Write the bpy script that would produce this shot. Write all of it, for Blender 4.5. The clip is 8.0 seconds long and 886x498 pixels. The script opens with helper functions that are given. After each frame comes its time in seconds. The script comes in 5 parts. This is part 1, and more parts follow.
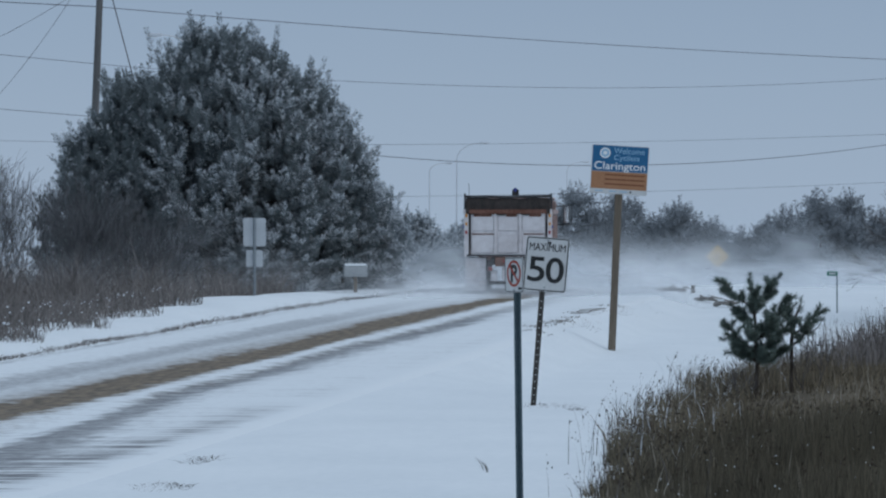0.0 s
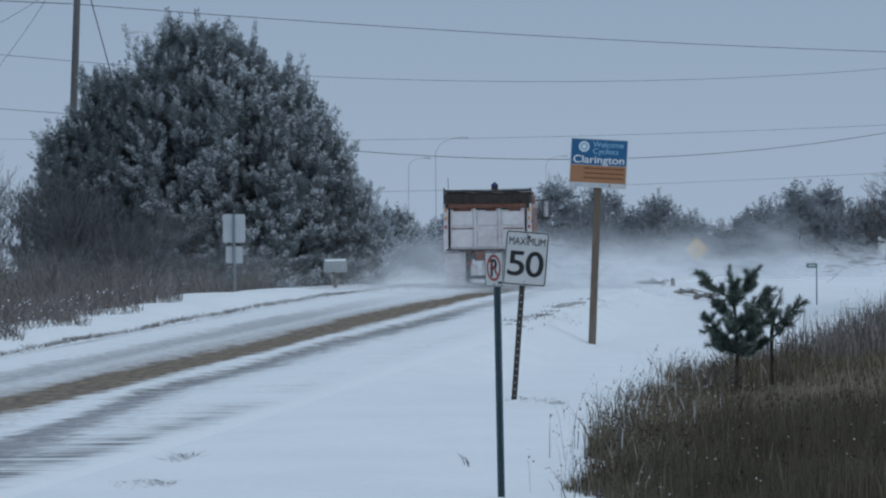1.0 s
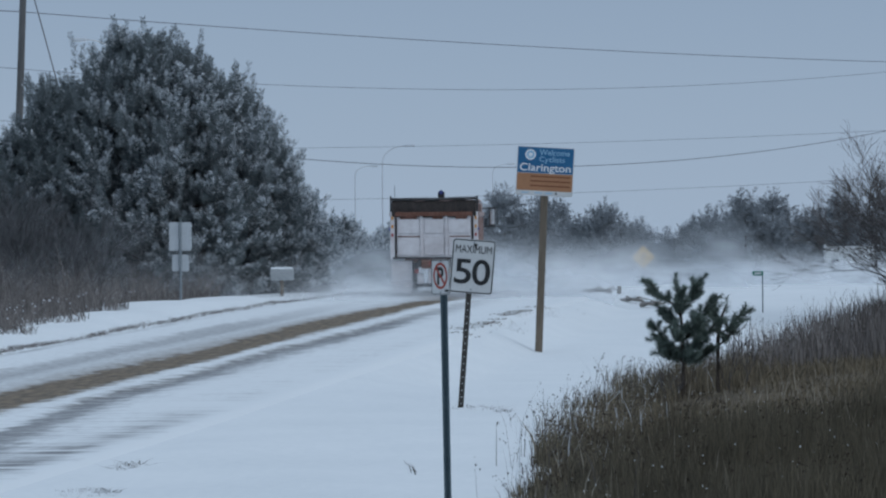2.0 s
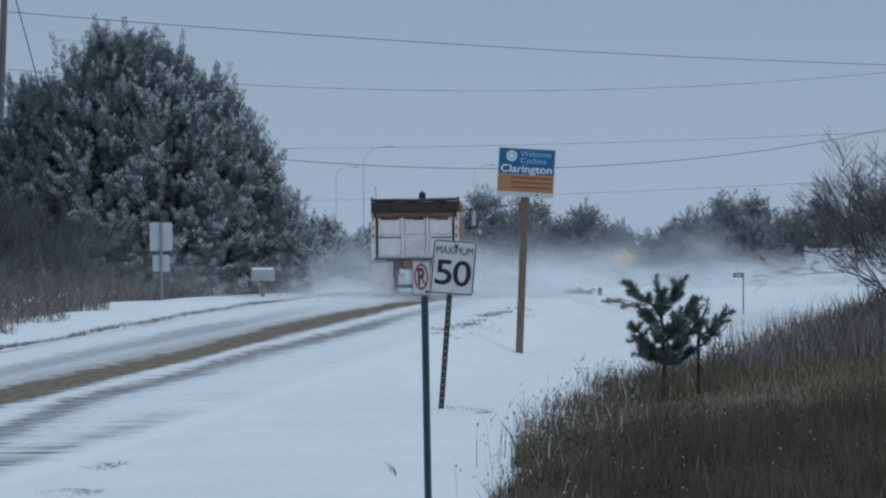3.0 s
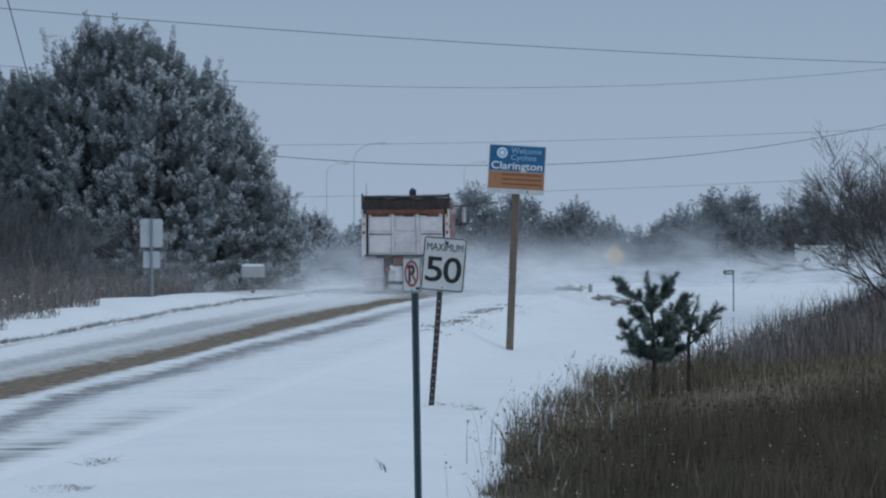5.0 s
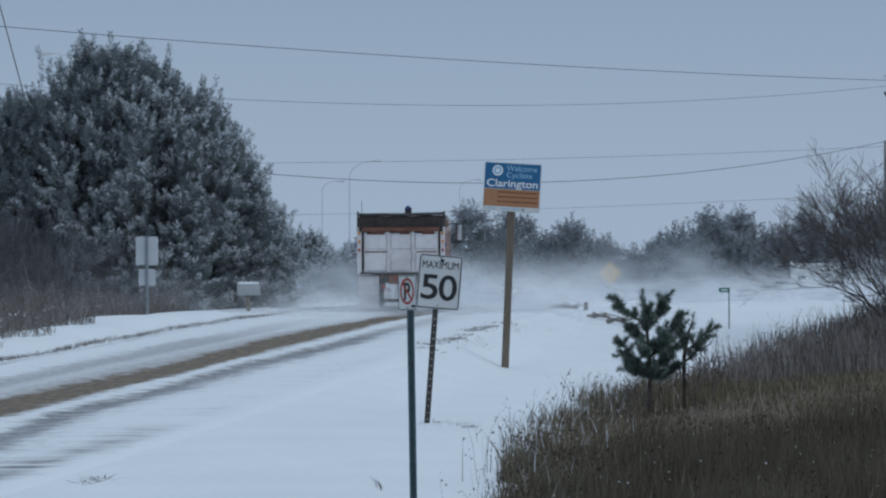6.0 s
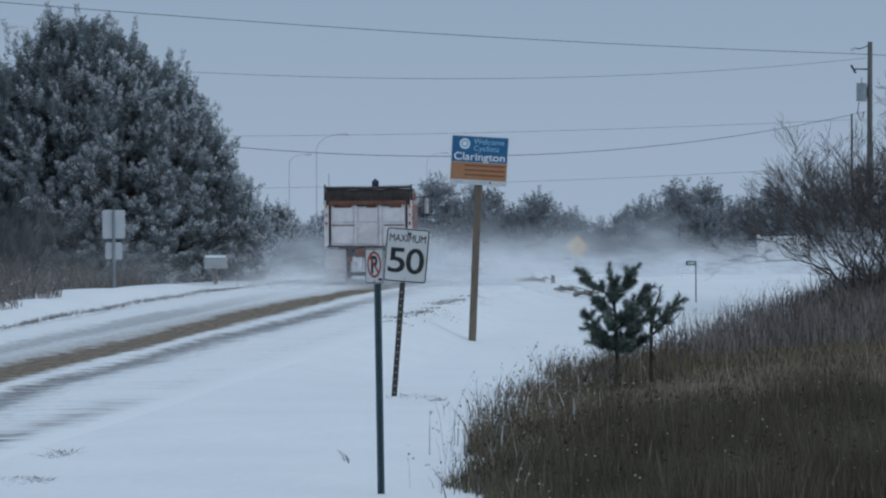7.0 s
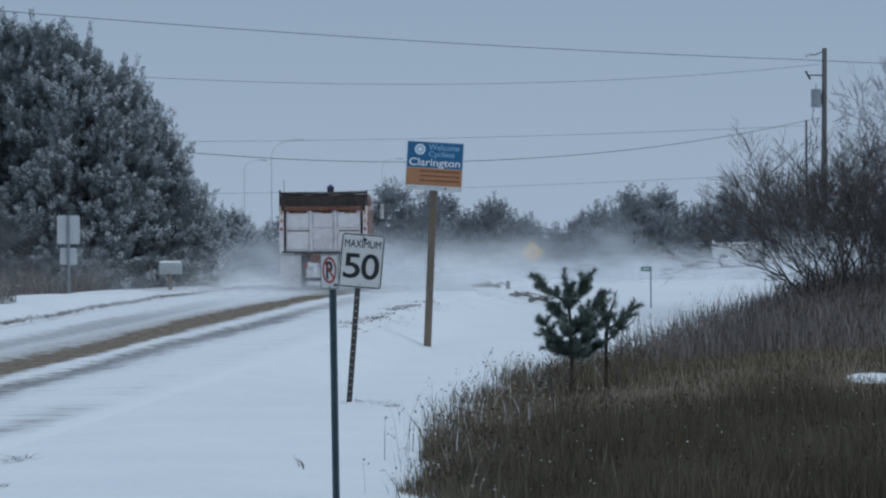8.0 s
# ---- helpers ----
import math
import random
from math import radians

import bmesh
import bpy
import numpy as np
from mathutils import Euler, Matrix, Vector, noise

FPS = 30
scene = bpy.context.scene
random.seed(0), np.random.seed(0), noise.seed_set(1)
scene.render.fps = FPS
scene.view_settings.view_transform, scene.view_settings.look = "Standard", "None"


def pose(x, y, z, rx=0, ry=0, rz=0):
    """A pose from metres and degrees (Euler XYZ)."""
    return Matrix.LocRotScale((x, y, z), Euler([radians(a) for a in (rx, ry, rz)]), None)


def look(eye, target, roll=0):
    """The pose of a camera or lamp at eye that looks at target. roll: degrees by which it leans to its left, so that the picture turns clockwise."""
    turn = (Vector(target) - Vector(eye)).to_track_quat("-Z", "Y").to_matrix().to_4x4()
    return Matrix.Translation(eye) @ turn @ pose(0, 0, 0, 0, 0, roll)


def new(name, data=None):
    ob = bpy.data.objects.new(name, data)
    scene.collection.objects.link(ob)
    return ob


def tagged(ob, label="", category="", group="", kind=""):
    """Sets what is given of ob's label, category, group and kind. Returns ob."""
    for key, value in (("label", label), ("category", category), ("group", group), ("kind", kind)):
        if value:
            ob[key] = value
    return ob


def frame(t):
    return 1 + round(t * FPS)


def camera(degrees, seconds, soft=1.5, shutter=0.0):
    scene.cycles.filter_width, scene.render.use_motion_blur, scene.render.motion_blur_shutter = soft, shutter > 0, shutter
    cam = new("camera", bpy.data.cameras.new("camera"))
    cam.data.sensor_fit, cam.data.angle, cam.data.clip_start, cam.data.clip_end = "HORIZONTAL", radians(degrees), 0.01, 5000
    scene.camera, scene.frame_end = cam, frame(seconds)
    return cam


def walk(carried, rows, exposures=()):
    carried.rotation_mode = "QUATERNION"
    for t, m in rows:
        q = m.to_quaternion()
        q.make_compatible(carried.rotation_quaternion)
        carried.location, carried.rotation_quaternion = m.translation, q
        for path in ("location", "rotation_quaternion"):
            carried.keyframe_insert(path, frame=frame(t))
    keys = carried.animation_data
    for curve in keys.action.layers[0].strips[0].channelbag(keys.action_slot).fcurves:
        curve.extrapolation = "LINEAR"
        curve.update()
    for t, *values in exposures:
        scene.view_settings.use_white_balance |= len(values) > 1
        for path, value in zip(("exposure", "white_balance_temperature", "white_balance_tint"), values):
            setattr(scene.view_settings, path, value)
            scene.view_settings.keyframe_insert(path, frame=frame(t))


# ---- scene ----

# ---------- camera: stands on the verge and pans slowly to the right ----------
EYE = (0.0, 0.0, 2.15)
cam = camera(16.0, 8.0, soft=2.2)
PATH = [  # seconds, turn to the right, tilt up, lean (degrees)
    (0.0, 0.000, 0.092, 0.000), (0.5, 0.066, 0.088, -0.313), (1.0, 0.369, -0.004, -0.436),
    (1.5, 0.781, 0.007, -0.413), (2.0, 1.341, 0.134, -0.457), (2.2, 1.629, 0.190, -0.439),
    (2.5, 1.850, 0.212, -0.400), (2.9, 1.740, 0.165, -0.330), (3.3, 1.585, 0.125, -0.270), (3.5, 1.613, 0.149, -0.246), (4.0, 1.621, 0.110, -0.093),
    (4.5, 1.790, 0.018, -0.201), (4.7, 1.812, 0.010, -0.215), (5.8, 2.008, 0.452, -0.252),
    (6.0, 1.945, 0.412, -0.243), (6.5, 2.005, 0.219, -0.397), (7.0, 2.540, -0.076, -0.264),
    (7.5, 2.936, 0.024, -0.337), (8.0, 3.355, 0.023, -0.239)]


def aim(turn, tilt, lean):
    a, b = radians(turn), radians(tilt)
    way = Vector((math.sin(a) * math.cos(b), math.cos(a) * math.cos(b), math.sin(b)))
    return look(EYE, Vector(EYE) + 100 * way, lean)


walk(cam, [(t, aim(a, b, c)) for t, a, b, c in PATH])

# ---------- world: an overcast winter sky, brighter overhead ----------
world = bpy.data.worlds.new("winter_sky")
scene.world = world
world.use_nodes = True
wn, wl = world.node_tree.nodes, world.node_tree.links
wn.clear()
w_out, w_bg = wn.new("ShaderNodeOutputWorld"), wn.new("ShaderNodeBackground")
w_tc, w_sep, w_ramp = wn.new("ShaderNodeTexCoord"), wn.new("ShaderNodeSeparateXYZ"), wn.new("ShaderNodeValToRGB")
w_sky, w_mix, w_scale = wn.new("ShaderNodeTexSky"), wn.new("ShaderNodeMixRGB"), wn.new("ShaderNodeMixRGB")
w_sky.sky_type, w_sky.sun_disc = "NISHITA", False
w_sky.sun_elevation, w_sky.sun_rotation = radians(35), radians(120)
w_scale.blend_type = "MULTIPLY"
w_scale.inputs[0].default_value = 1.0
w_scale.inputs[2].default_value = (0.1, 0.1, 0.1, 1)
w_mix.inputs[0].default_value = 0.93
w_ramp.color_ramp.elements[0].position, w_ramp.color_ramp.elements[0].color = 0.0, (0.335, 0.436, 0.577, 1)
w_ramp.color_ramp.elements[1].position, w_ramp.color_ramp.elements[1].color = 1.0, (0.47, 0.57, 0.705, 1)
e = w_ramp.color_ramp.elements.new(0.09)
e.color = (0.258, 0.348, 0.482, 1)
e = w_ramp.color_ramp.elements.new(0.3)
e.color = (0.34, 0.44, 0.58, 1)
wl.new(w_tc.outputs["Generated"], w_sep.inputs[0])
wl.new(w_sep.outputs["Z"], w_ramp.inputs[0])
wl.new(w_sky.outputs[0], w_scale.inputs[1])
wl.new(w_scale.outputs[0], w_mix.inputs[1])
wl.new(w_ramp.outputs[0], w_mix.inputs[2])
wl.new(w_mix.outputs[0], w_bg.inputs[0])
wl.new(w_bg.outputs[0], w_out.inputs[0])
w_bg.inputs[1].default_value = 1.0
sun = new("sun", bpy.data.lights.new("sun", "SUN"))
sun.data.energy, sun.data.angle, sun.data.color = 0.5, radians(30), (0.92, 0.96, 1.0)
sun.matrix_world = look((30, -20, 30), (0, 0, 0))
scene.view_settings.exposure = 0.0


# ---------- materials ----------
def material(name, dark, light, rough=0.8, scale=3.0, fine=40.0, bump=0.2, metal=0.0, island=0.0, ob_random=0.0, stretch=(1, 1, 1), spec=0.3, thin=0.0):
    """Two colours mixed by noise at two scales, with fine relief; island/ob_random shift the mix piece by piece."""
    m = bpy.data.materials.new(name)
    m.use_nodes = True
    n, l = m.node_tree.nodes, m.node_tree.links
    b = n["Principled BSDF"]
    b.inputs["Roughness"].default_value, b.inputs["Metallic"].default_value = rough, metal
    b.inputs["Specular IOR Level"].default_value = spec
    tc, mp = n.new("ShaderNodeTexCoord"), n.new("ShaderNodeMapping")
    mp.inputs["Scale"].default_value = stretch
    l.new(tc.outputs["Object"], mp.inputs[0])
    n1, n2 = n.new("ShaderNodeTexNoise"), n.new("ShaderNodeTexNoise")
    n1.inputs["Scale"].default_value, n2.inputs["Scale"].default_value = scale, fine
    n1.inputs["Detail"].default_value, n2.inputs["Detail"].default_value = 4, 3
    l.new(mp.outputs[0], n1.inputs["Vector"])
    l.new(mp.outputs[0], n2.inputs["Vector"])
    add = n.new("ShaderNodeMath")
    add.operation = "MULTIPLY_ADD"
    add.inputs[1].default_value = 0.5
    l.new(n2.outputs["Fac"], add.inputs[0])
    half = n.new("ShaderNodeMath")
    half.operation = "MULTIPLY"
    half.inputs[1].default_value = 0.5
    l.new(n1.outputs["Fac"], half.inputs[0])
    l.new(half.outputs[0], add.inputs[2])
    last = add.outputs[0]
    for amount, kind, sock in ((island, "ShaderNodeNewGeometry", "Random Per Island"), (ob_random, "ShaderNodeObjectInfo", "Random")):
        if amount:
            g, ma = n.new(kind), n.new("ShaderNodeMath")
            sub = n.new("ShaderNodeMath")
            sub.operation, ma.operation = "SUBTRACT", "MULTIPLY_ADD"
            sub.inputs[1].default_value, ma.inputs[1].default_value = 0.5, amount
            l.new(g.outputs[sock], sub.inputs[0])
            l.new(sub.outputs[0], ma.inputs[0])
            l.new(last, ma.inputs[2])
            last = ma.outputs[0]
    r = n.new("ShaderNodeValToRGB")
    r.color_ramp.elements[0].position, r.color_ramp.elements[0].color = 0.3, (*dark, 1)
    r.color_ramp.elements[1].position, r.color_ramp.elements[1].color = 0.7, (*light, 1)
    l.new(last, r.inputs[0])
    l.new(r.outputs[0], b.inputs["Base Color"])
    if thin:
        # needles and crystals let part of the light through
        tr, mx = n.new("ShaderNodeBsdfTranslucent"), n.new("ShaderNodeMixShader")
        mx.inputs[0].default_value = thin
        l.new(r.outputs[0], tr.inputs["Color"])
        l.new(b.outputs[0], mx.inputs[1])
        l.new(tr.outputs[0], mx.inputs[2])
        l.new(mx.outputs[0], n["Material Output"].inputs[0])
    if bump:
        bp = n.new("ShaderNodeBump")
        bp.inputs["Strength"].default_value, bp.inputs["Distance"].default_value = bump, 0.02
        l.new(add.outputs[0], bp.inputs["Height"])
        l.new(bp.outputs[0], b.inputs["Normal"])
    return m


SNOW = material("snow", (0.79, 0.832, 0.85), (0.885, 0.92, 0.93), 0.75, 0.6, 9.0, 0.5)


# pine needles lifted towards grey; part of the haze is in this colour
NEEDLE = material("pine_needles", (0.155, 0.185, 0.193), (0.245, 0.278, 0.286), 0.7, 0.8, 6, 0, island=0.2, thin=0.25)
NEEDLE_SAPLING = material("sapling_needles", (0.085, 0.12, 0.105), (0.23, 0.285, 0.25), 0.7, 3, 12, 0, island=0.4)
NEEDLE_FROSTED = material("frosted_needles", (0.14, 0.165, 0.177), (0.23, 0.262, 0.276), 0.8, 0.5, 4, 0, island=0.25, thin=0.2)
# far needles paled beyond their frost: distance haze is put into the colour
NEEDLE_HAZED = material("hazed_frosted_needles", (0.23, 0.252, 0.272), (0.35, 0.375, 0.395), 0.85, 0.4, 4, 0, island=0.15, thin=0.2)
FROST = material("clinging_snow", (0.60, 0.64, 0.68), (0.88, 0.90, 0.92), 0.85, 2, 20, 0.2, island=0.3, thin=0.2)
BARK = material("bark", (0.045, 0.035, 0.028), (0.12, 0.10, 0.085), 0.9, 4, 30, 0.5, stretch=(1, 1, 0.25))
TWIG = material("bare_twigs", (0.06, 0.055, 0.054), (0.16, 0.145, 0.14), 0.9, 4, 30, 0.2, island=0.4)
DRY_GRASS = material("dry_grass", (0.058, 0.051, 0.037), (0.183, 0.158, 0.110), 0.85, 0.9, 5, 0, island=0.35)
STRAW = material("pale_straw", (0.20, 0.17, 0.12), (0.42, 0.38, 0.31), 0.85, 1, 8, 0, island=0.5)
PALE_GRASS = material("flattened_grass", (0.092, 0.079, 0.058), (0.24, 0.197, 0.135), 0.9, 0.3, 3, 0, island=0.45)
WEED = material("grey_brown_weeds", (0.09, 0.082, 0.078), (0.29, 0.262, 0.246), 0.9, 0.6, 5, 0, island=0.5)
FROST_TWIG = material("frosted_twigs", (0.06, 0.06, 0.063), (0.20, 0.205, 0.215), 0.9, 2, 20, 0.1, island=0.5)
SEED = material("seed_heads", (0.02, 0.014, 0.010), (0.075, 0.055, 0.04), 0.9, 2, 20, 0, island=0.5)
SOIL = material("matted_grass", (0.07, 0.057, 0.04), (0.17, 0.135, 0.09), 0.95, 1.2, 14, 0.6)
POST_TIMBER = material("weathered_timber", (0.10, 0.082, 0.062), (0.22, 0.18, 0.14), 0.85, 5, 40, 0.4, stretch=(1, 1, 0.08))
POLE_WOOD = material("grey_pole_wood", (0.085, 0.084, 0.083), (0.165, 0.16, 0.155), 0.85, 2, 25, 0.3, stretch=(1, 1, 0.08))
GALV = material("galvanised_steel", (0.20, 0.23, 0.25), (0.34, 0.37, 0.39), 0.5, 4, 40, 0.1, 0.6)
POST_GREEN = material("dull_green_post", (0.045, 0.075, 0.09), (0.09, 0.13, 0.15), 0.6, 4, 40, 0.1, 0.1)
POST_RUST = material("punched_steel_post", (0.06, 0.055, 0.05), (0.13, 0.12, 0.11), 0.6, 6, 40, 0.1, 0.4)
SIGN_WHITE = material("sign_white", (0.50, 0.51, 0.51), (0.62, 0.63, 0.62), 0.5, 2, 30, 0.03)
SIGN_BACK = material("bare_aluminium", (0.42, 0.45, 0.47), (0.55, 0.58, 0.6), 0.5, 2, 20, 0.05, 0.3)
SIGN_BLACK = material("sign_black", (0.012, 0.014, 0.015), (0.03, 0.03, 0.03), 0.5, 5, 40, 0.03)
SIGN_RED = material("sign_red", (0.28, 0.035, 0.02), (0.38, 0.06, 0.035), 0.5, 5, 40, 0.03)
SIGN_BLUE = material("sign_blue", (0.016, 0.11, 0.24), (0.028, 0.145, 0.29), 0.5, 2, 30, 0.03)
SIGN_PALE = material("sign_pale_blue", (0.24, 0.44, 0.60), (0.30, 0.50, 0.66), 0.5, 5, 40, 0.02)
SIGN_LETTER = material("sign_letter_white", (0.72, 0.74, 0.75), (0.8, 0.82, 0.82), 0.5, 5, 40, 0.02)
SIGN_ORANGE = material("sign_orange", (0.33, 0.16, 0.08), (0.42, 0.21, 0.11), 0.5, 2, 30, 0.03)
SIGN_BROWN = material("sign_brown", (0.17, 0.06, 0.03), (0.24, 0.09, 0.04), 0.5, 5, 40, 0.02)
SIGN_YELLOW = material("sign_yellow", (0.55, 0.30, 0.03), (0.68, 0.40, 0.06), 0.5, 3, 30, 0.03)
SIGN_GREEN = material("sign_green", (0.02, 0.14, 0.10), (0.03, 0.2, 0.14), 0.5, 3, 30, 0.03)
TRUCK_WHITE = material("salt_caked_white", (0.54, 0.50, 0.50), (0.80, 0.78, 0.79), 0.85, 1.1, 5, 0.15)
TRUCK_ORANGE = material("dull_orange_paint", (0.24, 0.13, 0.105), (0.46, 0.37, 0.35), 0.6, 1.5, 9, 0.2)
TRUCK_TARP = material("dark_tarpaulin", (0.045, 0.044, 0.045), (0.14, 0.115, 0.105), 0.8, 2, 20, 0.4, stretch=(3, 1, 0.6))
RUST_GRIME = material("rusty_grime", (0.10, 0.04, 0.025), (0.25, 0.13, 0.10), 0.9, 3, 15, 0.4)
RUBBER = material("tyre_rubber", (0.015, 0.015, 0.016), (0.06, 0.06, 0.06), 0.85, 3, 30, 0.3)
STEEL_DARK = material("grimy_chassis_steel", (0.03, 0.03, 0.032), (0.12, 0.12, 0.125), 0.7, 3, 20, 0.3, 0.3)
LENS_RED = material("red_lens", (0.30, 0.02, 0.015), (0.42, 0.04, 0.03), 0.3, 5, 40, 0)
LENS_AMBER = material("amber_lens", (0.55, 0.22, 0.02), (0.7, 0.3, 0.04), 0.3, 5, 40, 0)
LENS_BLUE = material("blue_lens", (0.05, 0.07, 0.25), (0.08, 0.11, 0.35), 0.3, 5, 40, 0)
MIRROR = material("mirror_glass", (0.5, 0.5, 0.5), (0.6, 0.6, 0.6), 0.08, 2, 5, 0, 1.0)
WIRE = material("cable", (0.05, 0.05, 0.055), (0.09, 0.09, 0.095), 0.6, 2, 5, 0)
LAMP_GREY = material("lamp_post_grey", (0.55, 0.57, 0.59), (0.66, 0.68, 0.70), 0.5, 3, 20, 0.05, 0.4)
DEADWOOD = material("dead_wood", (0.16, 0.145, 0.13), (0.34, 0.315, 0.29), 0.9, 3, 25, 0.5, stretch=(0.2, 1, 1))
MAILBOX = material("pale_mailbox_paint", (0.27, 0.29, 0.30), (0.37, 0.39, 0.40), 0.6, 3, 20, 0.1)


# ---------- lie of the land ----------
_ty = np.arange(-300.0, 3200.0, 1.0)
_tz = np.interp(_ty, [-300, 20, 30, 42, 55, 68, 78, 90, 100, 112, 125, 150, 200, 300, 500, 3200],
                [0, 0, 0.02, 0.10, 0.30, 0.55, 0.78, 0.98, 1.05, 1.05, 0.85, 0.0, -1.1, -2.2, -3.5, -12])
_k = np.hanning(13)
_tz[6:-6] = np.convolve(_tz, _k / _k.sum(), "valid")


def smooth(t):
    t = np.clip(t, 0, 1)
    return t * t * (3 - 2 * t)


def mid_road(y):
    """x of the brown slush line between the two lanes."""
    d = np.clip(np.asarray(y, float), -50, 150) - 41
    far = np.clip(np.asarray(y, float) - 150, 0, None)
    return -5.50 + 0.14 * d + 0.00055 * d * d * (d > 0) + 0.26 * far


def verge_edge(y):
    """x where the snow gives way to the rough grass."""
    return np.interp(y, [-300, 0, 20, 28.5, 40, 53, 65, 80, 120, 300, 3200], [3, 1.3, 1.35, 1.45, 2.7, 5.0, 7.7, 11.8, 26, 90, 900])


def waves(x, y):
    return (np.sin(x * 1.7 + 0.6 * y) + np.sin(0.9 * x - 1.3 * y + 1) + np.sin(2.9 * x + 2.1 * y + 2) * 0.5) / 2.5


def land(x, y):
    x, y = np.asarray(x, float), np.asarray(y, float)
    z = np.interp(y, _ty, _tz)
    lat = x - mid_road(y)
    on = smooth((np.abs(lat) - 3.9) / 0.8)
    dip = np.clip((lat - 3.7) * 0.4, 0, 0.5) * smooth((y - 44) / 16) * (1 - smooth((y - 78) / 22))
    z = z - dip
    out = -3.95 - lat
    hb = np.interp(y, [0, 40, 52, 60, 68, 75, 81, 88, 96, 110, 150], [0.08, 0.08, 0.12, 0.17, 0.19, 0.25, 0.25, 0.12, 0.06, 0.05, 0.05])
    hb = hb * (1 + 0.14 * np.sin(y * 0.9) + 0.1 * np.sin(y * 2.3 + 1))
    z = z + hb * smooth(out / 1.1) - 0.55 * smooth((out - 2.0) / 4) * smooth((y - 50) / 20) * (1 - smooth((y - 130) / 60))
    m = x - verge_edge(y)
    z = z + 0.32 * smooth(m / 5) * (1 - smooth((y - 80) / 40))
    z = z - 0.03 * np.clip(x - 14 - 0.03 * y, 0, 40) * smooth((y - 90) / 40)
    z = z + (0.03 * waves(x * 0.8, y * 0.5) + 0.012 * waves(x * 3, y * 2)) * on * (y < 400)
    return z


def ground_z(x, y):
    return float(land(x, y))


# ---------- mesh helpers ----------
def mesh_from(name, verts, faces_flat, corners, mat, smooth_shade=False):
    """A mesh from an (n, 3) array and a flat face index array with a fixed number of corners."""
    me = bpy.data.meshes.new(name)
    verts = np.asarray(verts, np.float32).reshape(-1, 3)
    idx = np.asarray(faces_flat, np.int32).ravel()
    nf = len(idx) // corners
    me.vertices.add(len(verts))
    me.vertices.foreach_set("co", verts.ravel())
    me.loops.add(len(idx))
    me.loops.foreach_set("vertex_index", idx)
    me.polygons.add(nf)
    me.polygons.foreach_set("loop_start", np.arange(nf, dtype=np.int32) * corners)
    if smooth_shade:
        me.polygons.foreach_set("use_smooth", np.ones(nf, dtype=bool))
    me.update(calc_edges=True)
    me.validate()
    me.materials.append(mat)
    return me


def attach(ob, parent):
    if parent is not None:
        ob.parent = parent
    return ob


def part(name, bm, mat, parent, label="", shade=False):
    me = bpy.data.meshes.new(name)
    bmesh.ops.recalc_face_normals(bm, faces=bm.faces)
    bm.to_mesh(me)
    bm.free()
    if shade:
        for p in me.polygons:
            p.use_smooth = True
    me.materials.append(mat)
    ob = attach(new(name, me), parent)
    return tagged(ob, label) if label else ob


def array_part(name, verts, faces, corners, mat, parent, label="", shade=False):
    ob = attach(new(name, mesh_from(name, verts, faces, corners, mat, shade)), parent)
    return tagged(ob, label) if label else ob


def thing(name, m, label, category, group="", kind=""):
    ob = new(name)
    ob.matrix_world = m
    ob.empty_display_size = 0.2
    return tagged(ob, label, category, group, kind)


def add_box(bm, cx, cy, cz, sx, sy, sz, bevel=0.0, m=None):
    tmp = bmesh.new()
    bmesh.ops.create_cube(tmp, size=1.0)
    bmesh.ops.scale(tmp, vec=(sx, sy, sz), verts=tmp.verts)
    if bevel:
        bmesh.ops.bevel(tmp, geom=list(tmp.edges), offset=bevel, segments=2, affect="EDGES", profile=0.6)
    bmesh.ops.translate(tmp, vec=(cx, cy, cz), verts=tmp.verts)
    if m is not None:
        bmesh.ops.transform(tmp, matrix=m, verts=tmp.verts)
    me = bpy.data.meshes.new("tmp")
    tmp.to_mesh(me)
    tmp.free()
    bm.from_mesh(me)
    bpy.data.meshes.remove(me)
    return bm


def box(cx, cy, cz, sx, sy, sz, bevel=0.0, m=None):
    return add_box(bmesh.new(), cx, cy, cz, sx, sy, sz, bevel, m)


def add_tube(bm, pts, radii, sides=8):
    pts = [Vector(p) for p in pts]
    rings = []
    for i, p in enumerate(pts):
        d = (pts[min(i + 1, len(pts) - 1)] - pts[max(i - 1, 0)]).normalized()
        q = d.to_track_quat("Z", "Y")
        r = radii[i] if isinstance(radii, (list, tuple)) else radii
        rings.append([bm.verts.new(p + q @ Vector((r * math.cos(2 * math.pi * k / sides), r * math.sin(2 * math.pi * k / sides), 0))) for k in range(sides)])
    for a, b in zip(rings, rings[1:]):
        for k in range(sides):
            bm.faces.new((a[k], a[(k + 1) % sides], b[(k + 1) % sides], b[k]))
    bm.faces.new(rings[0][::-1])
    bm.faces.new(rings[-1])
    return bm


def tube(pts, radii, sides=8):
    return add_tube(bmesh.new(), pts, radii, sides)


